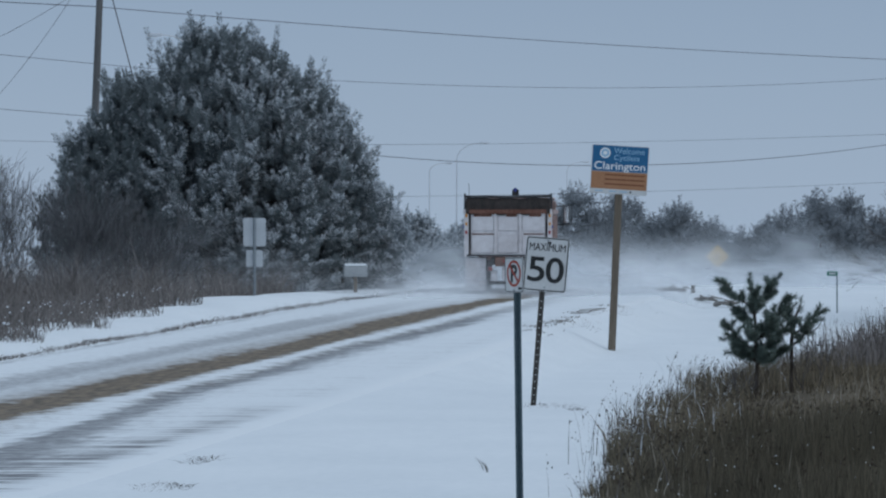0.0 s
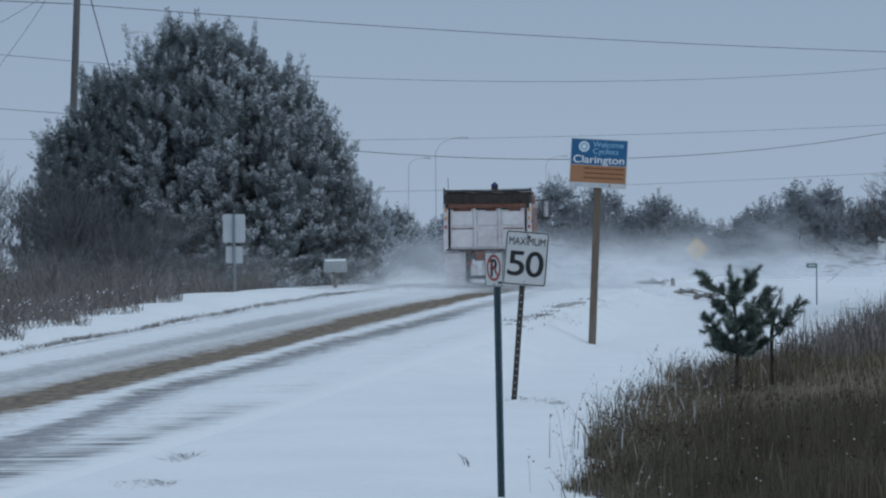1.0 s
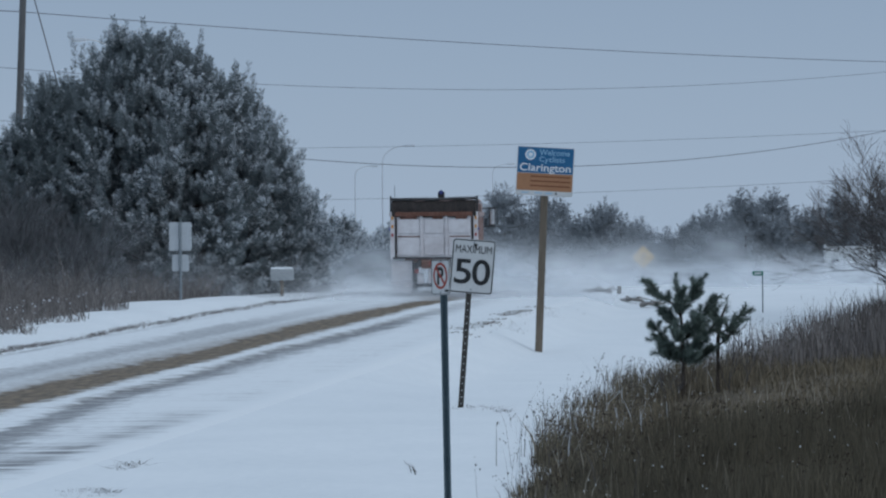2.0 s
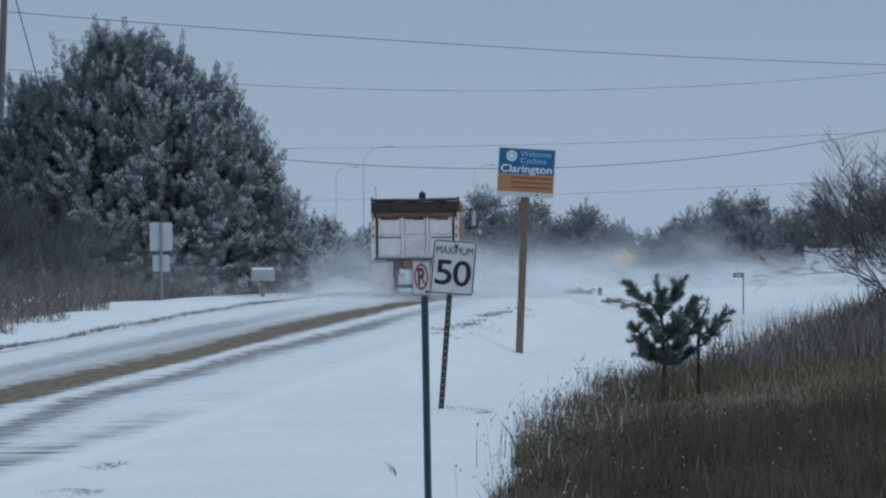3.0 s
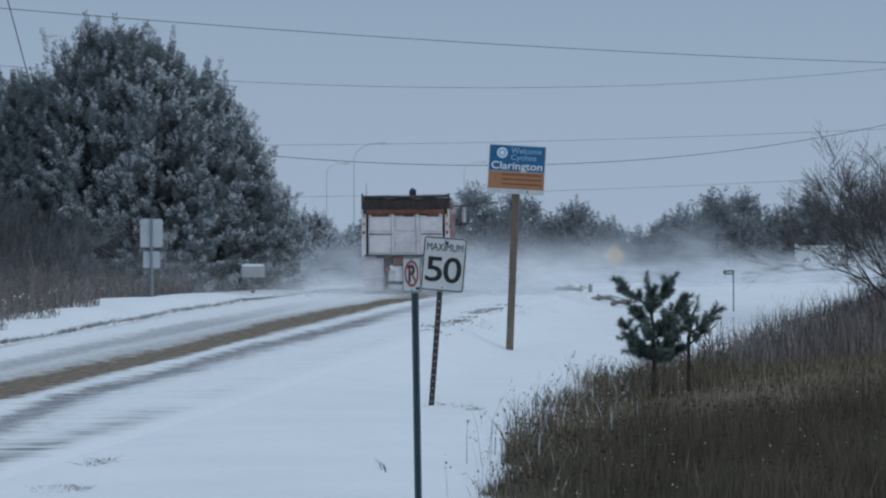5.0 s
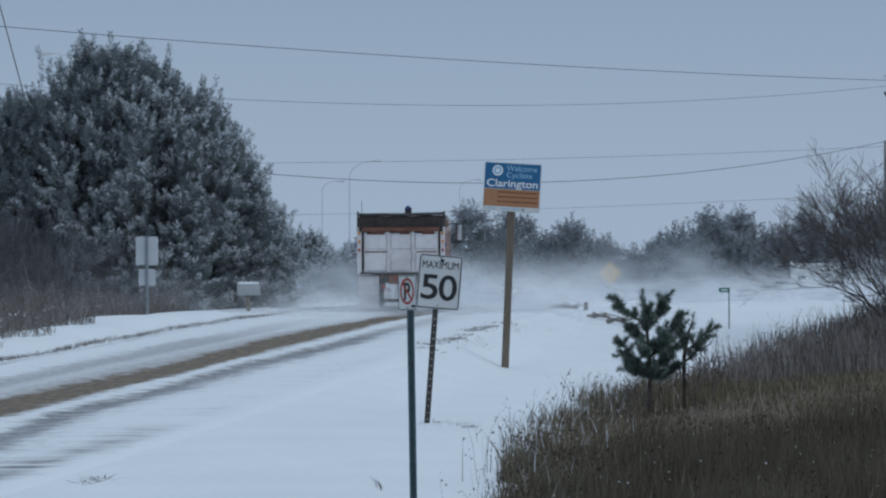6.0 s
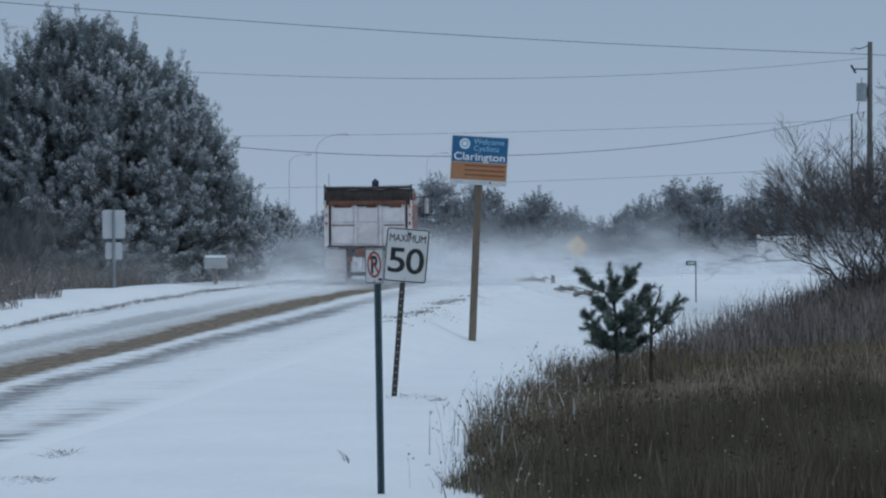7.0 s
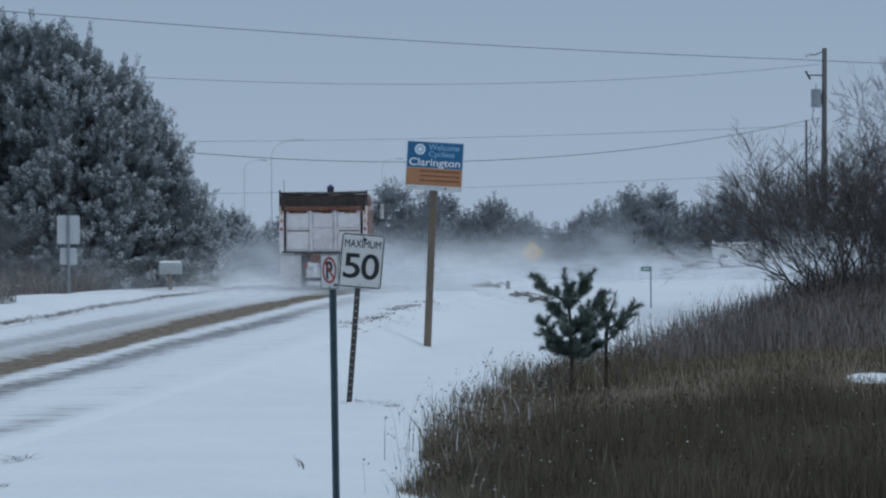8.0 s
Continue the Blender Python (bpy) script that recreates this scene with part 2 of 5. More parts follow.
def rounded_plate(w, h, r, thick, segs=5):
    """A plate in the xz plane, its face to -y, with rounded corners."""
    bm = bmesh.new()
    ring = []
    for cx, cz, a0 in ((w / 2 - r, h / 2 - r, 0), (-w / 2 + r, h / 2 - r, 90), (-w / 2 + r, -h / 2 + r, 180), (w / 2 - r, -h / 2 + r, 270)):
        for k in range(segs + 1):
            a = radians(a0 + 90 * k / segs)
            ring.append((cx + r * math.cos(a), cz + r * math.sin(a)))
    f = [bm.verts.new((x, -thick / 2, z)) for x, z in ring]
    b = [bm.verts.new((x, thick / 2, z)) for x, z in ring]
    bm.faces.new(f)
    bm.faces.new(b[::-1])
    for i in range(len(ring)):
        j = (i + 1) % len(ring)
        bm.faces.new((f[i], b[i], b[j], f[j]))
    return bm


def frame_ring(w, h, r, line, depth, y, segs=5):
    """A raised border line in the xz plane."""
    bm = bmesh.new()
    loops = []
    for ww, hh, rr in ((w, h, r), (w - 2 * line, h - 2 * line, max(r - line, 0.003))):
        pts = []
        for cx, cz, a0 in ((ww / 2 - rr, hh / 2 - rr, 0), (-ww / 2 + rr, hh / 2 - rr, 90), (-ww / 2 + rr, -hh / 2 + rr, 180), (ww / 2 - rr, -hh / 2 + rr, 270)):
            for k in range(segs + 1):
                a = radians(a0 + 90 * k / segs)
                pts.append((cx + rr * math.cos(a), cz + rr * math.sin(a)))
        loops.append(pts)
    n = len(loops[0])
    v = [[bm.verts.new((x, yy, z)) for x, z in lp] for lp in loops for yy in (y, y + depth)]
    fo, bo, fi, bi = v
    for i in range(n):
        j = (i + 1) % n
        bm.faces.new((fo[i], fo[j], fi[j], fi[i]))
        bm.faces.new((fo[i], bo[i], bo[j], fo[j]))
        bm.faces.new((fi[i], fi[j], bi[j], bi[i]))
        bm.faces.new((bo[i], bi[i], bi[j], bo[j]))
    return bm


def ring_band(r0, r1, depth, y, cx=0.0, cz=0.0, n=40, a0=0.0, a1=360.0):
    bm = bmesh.new()
    full = a1 - a0 >= 360
    rows = []
    for k in range(n + (0 if full else 1)):
        a = radians(a0 + (a1 - a0) * k / n)
        c, s = math.cos(a), math.sin(a)
        rows.append([bm.verts.new((cx + r * c, yy, cz + r * s)) for r, yy in ((r0, y), (r1, y), (r1, y + depth), (r0, y + depth))])
    cnt = len(rows)
    for k in range(cnt if full else cnt - 1):
        a, b = rows[k], rows[(k + 1) % cnt]
        for i in range(4):
            bm.faces.new((a[i], a[(i + 1) % 4], b[(i + 1) % 4], b[i]))
    if not full:
        bm.faces.new(rows[0])
        bm.faces.new(rows[-1][::-1])
    return bm


def lettering(name, words, wide, high, mat, parent, x, y, z, bold=0.0, label=""):
    """Raised letters with Blender's own font, facing -y, centred on x, z, fitted to a width and height."""
    cu = bpy.data.curves.new(name, "FONT")
    cu.body, cu.size, cu.align_x, cu.align_y, cu.extrude, cu.offset = words, 1.0, "CENTER", "CENTER", 0.0015, bold
    tmp = new(name, cu)
    bpy.context.view_layer.update()
    me = bpy.data.meshes.new_from_object(tmp.evaluated_get(bpy.context.evaluated_depsgraph_get()))
    bpy.data.objects.remove(tmp)
    co = np.array([v.co for v in me.vertices])
    lo, hi = co.min(0), co.max(0)
    me.transform(Matrix.Translation((x, y, z)) @ Matrix.Rotation(radians(90), 4, "X") @ Matrix.Diagonal((wide / (hi[0] - lo[0]), high / (hi[1] - lo[1]), 1, 1))
                 @ Matrix.Translation((-(lo[0] + hi[0]) / 2, -(lo[1] + hi[1]) / 2, 0)))
    me.materials.clear()
    me.materials.append(mat)
    ob = attach(new(name, me), parent)
    return tagged(ob, label) if label else ob


# ---------- ground ----------
def build_ground():
    ys = np.concatenate([np.linspace(-300, 10, 24), np.arange(12, 135, 0.45), np.geomspace(135, 3200, 70)])
    us = np.concatenate([np.linspace(-6, -0.3, 26)[:-1], np.arange(-0.3, 0.34, 0.0045), np.linspace(0.34, 6, 26)])
    Y, U = np.meshgrid(ys, us, indexing="ij")
    X = U * np.maximum(Y, 30)
    # the sheet dips a little under the road bed
    Z = land(X, Y) - 0.09 * (1 - smooth((np.abs(X - mid_road(Y)) - 3.2) / 0.5))
    ny, nx = Y.shape
    i = np.arange(ny * nx).reshape(ny, nx)
    f = np.stack([i[:-1, :-1], i[:-1, 1:], i[1:, 1:], i[1:, :-1]], -1)
    ob = new("ground", mesh_from("ground", np.stack([X, Y, Z], -1), f, 4, SNOW, True))
    tagged(ob, "smooth wind-packed snow over verge and open field", "ground", kind="structure")


def road_material():
    m = bpy.data.materials.new("snowy_asphalt")
    m.use_nodes = True
    n, l = m.node_tree.nodes, m.node_tree.links
    b = n["Principled BSDF"]
    b.inputs["Roughness"].default_value = 0.7
    uv, sep = n.new("ShaderNodeUVMap"), n.new("ShaderNodeSeparateXYZ")
    uv.uv_map = "lane"
    l.new(uv.outputs[0], sep.inputs[0])

    def noise_at(sx, sy, scale, detail=4):
        mp, t = n.new("ShaderNodeMapping"), n.new("ShaderNodeTexNoise")
        mp.inputs["Scale"].default_value = (sx, sy, 1)
        t.inputs["Scale"].default_value, t.inputs["Detail"].default_value = scale, detail
        l.new(uv.outputs[0], mp.inputs[0])
        l.new(mp.outputs[0], t.inputs["Vector"])
        return t.outputs["Fac"]

    def math_node(op, a, bb, c=None):
        q = n.new("ShaderNodeMath")
        q.operation = op
        for s, v in zip(q.inputs, (a, bb, c)):
            if v is None:
                continue
            if isinstance(v, (int, float)):
                s.default_value = v
            else:
                l.new(v, s)
        return q.outputs[0]

    wob = math_node("MULTIPLY_ADD", noise_at(1, 0.12, 0.8, 3), 0.8, -0.4)
    ragged = math_node("MULTIPLY_ADD", noise_at(1.2, 0.8, 2.2, 5), 0.8, -0.4)
    lat = math_node("ADD", math_node("ADD", sep.outputs[0], wob), ragged)
    # the near-side wheel track swings out towards the shoulder
    bend = math_node("MULTIPLY", math_node("MAXIMUM", math_node("MULTIPLY_ADD", sep.outputs[1], -0.085, 3.74), 0.0), math_node("MAXIMUM", math_node("MINIMUM", math_node("MULTIPLY_ADD", lat, 1.4, -0.7), 1.0), 0.0))
    unit = math_node("MULTIPLY_ADD", math_node("SUBTRACT", lat, bend), 0.125, 0.5)
    ramp = n.new("ShaderNodeValToRGB")
    stops = [(-3.9, 0.45), (-3.7, 0.25), (-3.45, 0.0), (-2.6, 0.06), (-2.2, 0.5), (-1.8, 0.55), (-1.3, 0.28), (-0.75, 0.5), (-0.38, 1.0),
             (0.28, 1.0), (0.55, 0.25), (0.78, 0.06), (0.98, 0.4), (1.18, 0.9), (1.45, 0.85), (1.75, 0.35), (2.1, 0.12), (2.9, 0.08), (3.2, 0.15), (3.5, 0.1), (3.75, 0.0)]
    while len(ramp.color_ramp.elements) < len(stops):
        ramp.color_ramp.elements.new(0.5)
    for el, (at, v) in zip(ramp.color_ramp.elements, stops):
        el.position, el.color = at * 0.125 + 0.5, (v, v, v, 1)
    l.new(unit, ramp.inputs[0])
    # wind-blown snow lies in long thin streaks across the lanes
    streak = noise_at(0.3, 4.6, 1.6, 5)
    cover = math_node("MULTIPLY_ADD", streak, 4.6, -1.8)
    bare = math_node("SUBTRACT", math_node("MULTIPLY", ramp.outputs[0], 1.2), math_node("MULTIPLY", cover, math_node("MAXIMUM", math_node("MINIMUM", math_node("MULTIPLY_ADD", sep.outputs[0], 0.16, 0.14), 0.42), 0.1)))
    grit = math_node("MULTIPLY_ADD", noise_at(1, 0.7, 8, 5), 0.9, -0.45)
    bare = math_node("MAXIMUM", math_node("MINIMUM", math_node("ADD", bare, grit), 1.0), 0.0)
    verge = math_node("MAXIMUM", math_node("MINIMUM", math_node("MULTIPLY_ADD", sep.outputs[0], -2.2, 8.0), 1.0), 0.0)
    bare = math_node("MULTIPLY", bare, verge)
    slush = n.new("ShaderNodeValToRGB")
    slush.color_ramp.elements[0].color, slush.color_ramp.elements[1].color = (0.035, 0.024, 0.012, 1), (0.27, 0.20, 0.125, 1)
    slush.color_ramp.elements[0].position, slush.color_ramp.elements[1].position = 0.25, 0.72
    l.new(noise_at(1.6, 0.5, 4.5, 6), slush.inputs[0])
    wet = n.new("ShaderNodeMixRGB")
    wet.inputs[2].default_value = (0.20, 0.205, 0.215, 1)
    off = math_node("MAXIMUM", math_node("MINIMUM", math_node("MULTIPLY_ADD", math_node("ABSOLUTE", lat, 0), 1.1, -0.5), 1.0), 0.0)
    l.new(off, wet.inputs[0])
    l.new(slush.outputs[0], wet.inputs[1])
    # the outer tracks fade to white over the crest; a second track runs along the shoulder
    crest = math_node("MAXIMUM", math_node("MINIMUM", math_node("MULTIPLY_ADD", sep.outputs[1], 0.0625, -4.4), 1.0), 0.0)
    bare = math_node("MULTIPLY", bare, math_node("MULTIPLY_ADD", math_node("MULTIPLY", crest, off), -0.95, 1.0))
    bare = math_node("MULTIPLY", bare, math_node("MAXIMUM", math_node("MINIMUM", math_node("MULTIPLY_ADD", sep.outputs[1], -0.17, 16.6), 1.0), 0.0))
    swing = math_node("ABSOLUTE", math_node("SUBTRACT", lat, 3.1), 0)
    swing = math_node("MAXIMUM", math_node("MULTIPLY_ADD", swing, -1.9, 1.0), 0.0)
    ahead = math_node("MAXIMUM", math_node("MINIMUM", math_node("MULTIPLY_ADD", sep.outputs[1], -0.14, 6.0), 1.0), 0.0)
    swing = math_node("MULTIPLY", math_node("MULTIPLY", swing, ahead), math_node("MAXIMUM", math_node("MULTIPLY_ADD", streak, -4.0, 2.6), 0.0))
    bare = math_node("MINIMUM", math_node("MULTIPLY_ADD", swing, 0.95, bare), 1.0)
    mix = n.new("ShaderNodeMixRGB")
    mix.inputs[1].default_value = (0.845, 0.882, 0.895, 1)
    l.new(bare, mix.inputs[0])
    l.new(wet.outputs[0], mix.inputs[2])
    l.new(mix.outputs[0], b.inputs["Base Color"])
    bp = n.new("ShaderNodeBump")
    bp.inputs["Strength"].default_value, bp.inputs["Distance"].default_value = 0.5, 0.03
    l.new(math_node("SUBTRACT", streak, bare), bp.inputs["Height"])
    l.new(bp.outputs[0], b.inputs["Normal"])
    return m


def build_road():
    ys = np.concatenate([np.arange(-40, 140, 0.5), np.arange(140, 300, 4)])
    ls = np.concatenate([np.linspace(-4.0, 3.4, 34), np.linspace(3.5, 3.95, 7)])
    Y, L = np.meshgrid(ys, ls, indexing="ij")
    X = mid_road(Y) + L
    edge = smooth((4.05 - np.abs(L + 0.05)) / 0.35)
    ruts = -0.025 * (np.exp(-((L - 1.3) / 0.3) ** 2) + np.exp(-((L + 1.9) / 0.35) ** 2) + np.exp(-(L / 0.6) ** 2))
    Z = land(X, Y) - 0.06 + 0.11 * edge + ruts
    ny, nx = Y.shape
    i = np.arange(ny * nx).reshape(ny, nx)
    f = np.stack([i[:-1, :-1], i[:-1, 1:], i[1:, 1:], i[1:, :-1]], -1)
    me = mesh_from("road", np.stack([X, Y, Z], -1), f, 4, road_material(), True)
    uv = me.uv_layers.new(name="lane")
    li = np.empty(len(me.loops), np.int32)
    me.loops.foreach_get("vertex_index", li)
    uvs = np.stack([L.ravel()[li], Y.ravel()[li]], -1)
    uv.data.foreach_set("uv", uvs.ravel().astype(np.float32))
    tagged(new("road", me), "two-lane road with packed snow and brown slush ruts", "road", kind="structure")


build_ground()
build_road()


# ---------- trees ----------
def unit(v):
    return v / np.maximum(np.linalg.norm(v, axis=-1, keepdims=True), 1e-6)


def blob_mesh(rng, at, size, flat=0.55):
    """Small uneven lumps (eight triangles each)."""
    n = len(at)
    o = np.array([(1, 0, 0), (0, 1, 0), (-1, 0, 0), (0, -1, 0), (0, 0, 1), (0, 0, -1)], float)
    v = o[None] * rng.uniform(0.6, 1.3, (n, 6, 1)) * size[:, None, None] * np.array([1, 1, flat])
    v = v + rng.normal(size=(n, 6, 3)) * size[:, None, None] * 0.15 + at[:, None, :]
    f = np.array([(0, 1, 4), (1, 2, 4), (2, 3, 4), (3, 0, 4), (1, 0, 5), (2, 1, 5), (3, 2, 5), (0, 3, 5)])
    return v.reshape(-1, 3), (np.arange(n)[:, None, None] * 6 + f[None]).ravel()


def shoot_mesh(rng, base, axis, length, radius, blades, width, lift=0.0, blunt=True):
    """Bottlebrush shoots: needles stand off the axis all round and point forward towards the tip."""
    n = len(base)
    t = rng.uniform(0.0, 1.0, (n, blades, 1))
    a = axis[:, None, :]
    r = unit(np.cross(a, rng.normal(size=(n, blades, 3)))) + np.array([0, 0, lift])
    d = unit(a * (0.4 + 0.7 * t) + r)
    root = base[:, None, :] + a * length[:, None, None] * t
    tip = root + d * radius[:, None, None] * (1.2 - 0.3 * t) * rng.uniform(0.75, 1.2, (n, blades, 1))
    side = unit(np.cross(d, rng.normal(size=(n, blades, 3)))) * width
    tri = [root, tip - side, tip + side] if blunt else [root - side, root + side, tip]
    return np.stack(tri, 2).reshape(-1, 3), np.arange(n * blades * 3)


def gather(pieces):
    """Joins (verts, flat faces) pairs into one pair."""
    V, F, k = [], [], 0
    for v, f in pieces:
        V.append(v)
        F.append(f + k)
        k += len(v)
    return np.concatenate(V), np.concatenate(F)


def pine(name, at, lobes, seed, boughs, shoot, label, snow=1.0, blades=46, width=0.012, group="", needles=None, taper=0.5, pads=7, per=3, snow_from=-3.0, upright=0.8, slim=0.3, spires=0.0):
    """A bushy pine: lobes are (dx, dy, base height, height, radius) of overlapping crowns on one root.
    Boughs carry flat fans of twigs, and each twig ends in a few upturned bottlebrush shoots."""
    rng = np.random.default_rng(seed)
    root = thing(name, Matrix.Translation(at), label, "tree", group)
    green, white = [], []
    trunk = bmesh.new()
    total = sum(l[3] * l[4] for l in lobes)
    for dx, dy, hb, hh, rad in lobes:
        add_tube(trunk, [(dx, dy, -0.4), (dx + 0.05, dy, hb + hh * 0.4), (dx, dy + 0.05, hb + hh * 0.93)], [0.045 * rad + 0.03, 0.03 * rad + 0.02, 0.015], 8)
        nb = max(int(boughs * hh * rad / total), 10)
        h = (np.arange(nb) + rng.uniform(0, 1, nb)) / nb * 0.96
        ang = np.arange(nb) * 2.4 + rng.uniform(-0.4, 0.4, nb)
        prof = np.minimum(1.0, (1 - h) ** taper * 1.12) * (0.78 + 0.22 * smooth(h / 0.2))
        reach = rad * prof * rng.uniform(0.80, 1.06, nb) - shoot * 0.5
        reach = np.maximum(reach, 0.12 * rad)
        out = np.stack([np.cos(ang), np.sin(ang), np.zeros(nb)], -1)
        foot = np.stack([np.full(nb, dx), np.full(nb, dy), hb + h * hh * 0.93 - 0.10 * reach], -1)
        for k in range(0, nb, max(1, nb // 40)):
            p0, d = Vector(foot[k]), Vector(out[k])
            add_tube(trunk, [p0, p0 + d * reach[k] * 0.55 + Vector((0, 0, 0.01 * reach[k])), p0 + d * reach[k] * 0.95 + Vector((0, 0, 0.15 * reach[k]))],
                     [0.03 + 0.01 * rad * (1 - h[k]), 0.022, 0.008], 4)
        # twigs fan out to both sides along the outer part of a bough
        q = np.sort(rng.beta(1.9, 0.9, (nb, pads)), 1)
        q[:, -1] = 1.0
        across = np.stack([-out[:, 1], out[:, 0], np.zeros(nb)], -1)
        fan = rng.uniform(-1, 1, (nb, pads)) * (0.16 + 0.30 * (1.05 - q)) * reach[:, None]
        pad = foot[:, None] + out[:, None] * (reach[:, None] * q)[..., None] + across[:, None] * fan[..., None]
        pad[..., 2] += 0.20 * reach[:, None] * q ** 2 + rng.normal(0, 0.04, (nb, pads)) * reach[:, None] ** 0.5
        hq = np.repeat(h, pads)
        pad, po = pad.reshape(-1, 3), np.repeat(out, pads, 0)
        m = len(pad)
        pos = np.repeat(pad, per, 0) + rng.normal(size=(m * per, 3)) * shoot * np.array([0.34, 0.34, 0.16])
        hs, os_ = np.repeat(hq, per), np.repeat(po, per, 0)
        steep = (0.78 - 0.66 * hs)[:, None]
        axis = unit(os_ * steep + np.array([0, 0, 1.0]) * (upright * (0.3 + 0.7 * smooth(hs / 0.85)))[:, None] + rng.normal(size=pos.shape) * np.array([0.32, 0.32, 0.12]))
        pos[:, 2] = np.maximum(pos[:, 2], 0.05)
        ln = shoot * rng.uniform(0.75, 1.25, len(pos)) * (0.66 + 0.5 * hs)
        ln = ln * np.where(np.arange(len(pos)) % (pads * per) >= (pads - 1) * per, 1.3, 1.0)
        thick = shoot * slim * rng.uniform(0.85, 1.2, len(pos)) * (1.08 - 0.3 * hs)
        green.append(shoot_mesh(rng, pos, axis, ln, thick, blades, width))
        # long upright candles rise from bough ends over the upper crown
        tall = (h > 0.12) & (rng.uniform(size=nb) < spires * (0.45 + 0.55 * h))
        if tall.any():
            ends = pad.reshape(nb, pads, 3)[:, -1][tall]
            ends = np.concatenate([ends, ends + rng.normal(size=ends.shape) * np.array([0.28, 0.28, 0.12])])
            up = unit(np.concatenate([out[tall]] * 2) * 0.28 + np.array([0, 0, 1.0]) + rng.normal(size=ends.shape) * np.array([0.1, 0.1, 0.02]))
            green.append(shoot_mesh(rng, ends, up, shoot * rng.uniform(1.5, 2.5, len(ends)), np.full(len(ends), shoot * 0.29), blades * 2, width * 0.9))
        # leaders stand upright at the crown's top
        nl = 6
        lead = np.stack([dx + rng.normal(0, 0.13 * rad, nl), dy + rng.normal(0, 0.13 * rad, nl), hb + hh * rng.uniform(0.78, 0.90, nl)], -1)
        green.append(shoot_mesh(rng, lead, unit(np.array([[0, 0, 1.0]]) + rng.normal(size=(nl, 3)) * 0.1), np.full(nl, shoot * 1.9), np.full(nl, shoot * slim), blades * 2, width))
        if snow:
            # a thin dusting over the whole crown, added partly to lift its dark parts as haze would
            white.append(shoot_mesh(rng, pos, axis, ln, thick, max(blades // 20, 2), width))
            # snow lies on the windward pads in uneven clumps; the topmost shoots are swept clean
            c = unit(pad - np.array([dx, dy, hb + hh * 0.35]))
            lee = 0.34 * smooth((pad[:, 0] - snow_from) / 2.6) + 0.22 * c[:, 0] - 0.16 * c[:, 1] + 0.36 * waves(pad[:, 0] * 0.7 + 0.6 * pad[:, 1], pad[:, 2] * 2.3) + rng.normal(0, 0.16, m)
            lee = lee * snow - 0.25 * smooth((hq - 0.75) / 0.2)
            on = np.repeat(lee, per) + rng.normal(0, 0.08, m * per) > 0.22
            sp, sa, sl, sr = pos[on], axis[on], ln[on], thick[on]
            if len(sp):
                white.append(shoot_mesh(rng, sp + sa * sl[:, None] * 0.25 + np.array([0, 0, 0.1 * shoot]), sa, sl * 0.8, sr * 0.95, max(int(blades * 0.5), 3), width * 1.1, 0.5))
                k = 3
                along = rng.uniform(0.3, 1.05, (len(sp), k, 1))
                at_snow = sp[:, None] + sa[:, None] * sl[:, None, None] * along + rng.normal(size=(len(sp), k, 3)) * sr[:, None, None] * 0.3 + np.array([0, 0, 0.1 * shoot])
                white.append(blob_mesh(rng, at_snow.reshape(-1, 3), shoot * rng.uniform(0.045, 0.10, len(sp) * k), 0.75))
    part("trunk", trunk, BARK, root, "brown trunk and boughs")
    array_part("crown", *gather(green), 3, needles or NEEDLE, root, "dark green needles in upright shoots")
    if white:
        array_part("snow_cover", *gather(white), 3, FROST, root, "white snow clinging to the shoots")["kind"] = "stuff"
    return root


def bare_tree(name, at, height, spread, seed, label, stems=7, depth=5, thick=0.045, group="", mat=None, crook=0.07, rise=0.12, fork=(0.35, 0.75)):
    """A leafless many-stemmed shrub or tree: forking tapered branches down to twigs."""
    rng = random.Random(seed)
    root = thing(name, Matrix.Translation(at), label, "tree" if height > 2.5 else "shrub", group)
    limbs, twigs = bmesh.new(), bmesh.new()

    def grow(p, d, length, r, level):
        mid = p + d * length * 0.5 + Vector((rng.uniform(-1, 1), rng.uniform(-1, 1), rng.uniform(-0.5, 0.6))) * length * crook
        end = p + d * length + Vector((0, 0, 0.04 * length))
        add_tube(limbs if level < 2 else twigs, [p, mid, end], [r, r * 0.82, r * 0.62], 6 if level < 2 else 3)
        if level >= depth:
            return
        for k in range(rng.choice((2, 3, 3)) if level < depth - 1 else 3):
            side = Vector((rng.gauss(0, 1), rng.gauss(0, 1), rng.gauss(0.1, 0.6))).normalized()
            nd = (d + side * rng.uniform(*fork) + Vector((0, 0, rise))).normalized()
            start = p.lerp(end, rng.uniform(0.5, 1.0)) if k else end
            grow(start, nd, length * rng.uniform(0.62, 0.86), max(r * 0.58, 0.0052), level + 1)

    for k in range(stems):
        a = 2.4 * k + rng.uniform(-0.3, 0.3)
        lean = (0.1 + 0.9 * (k + 0.5) / stems) * spread
        d = Vector((math.cos(a) * lean, math.sin(a) * lean, 1)).normalized()
        grow(Vector((0.12 * math.cos(a), 0.12 * math.sin(a), -0.2)), d, height * 0.29 * rng.uniform(0.75, 1.15), thick, 0)
    part("limb", limbs, mat or TWIG, root)
    tagged(part("branchwork", twigs, mat or TWIG, root), kind="stuff")
    return root


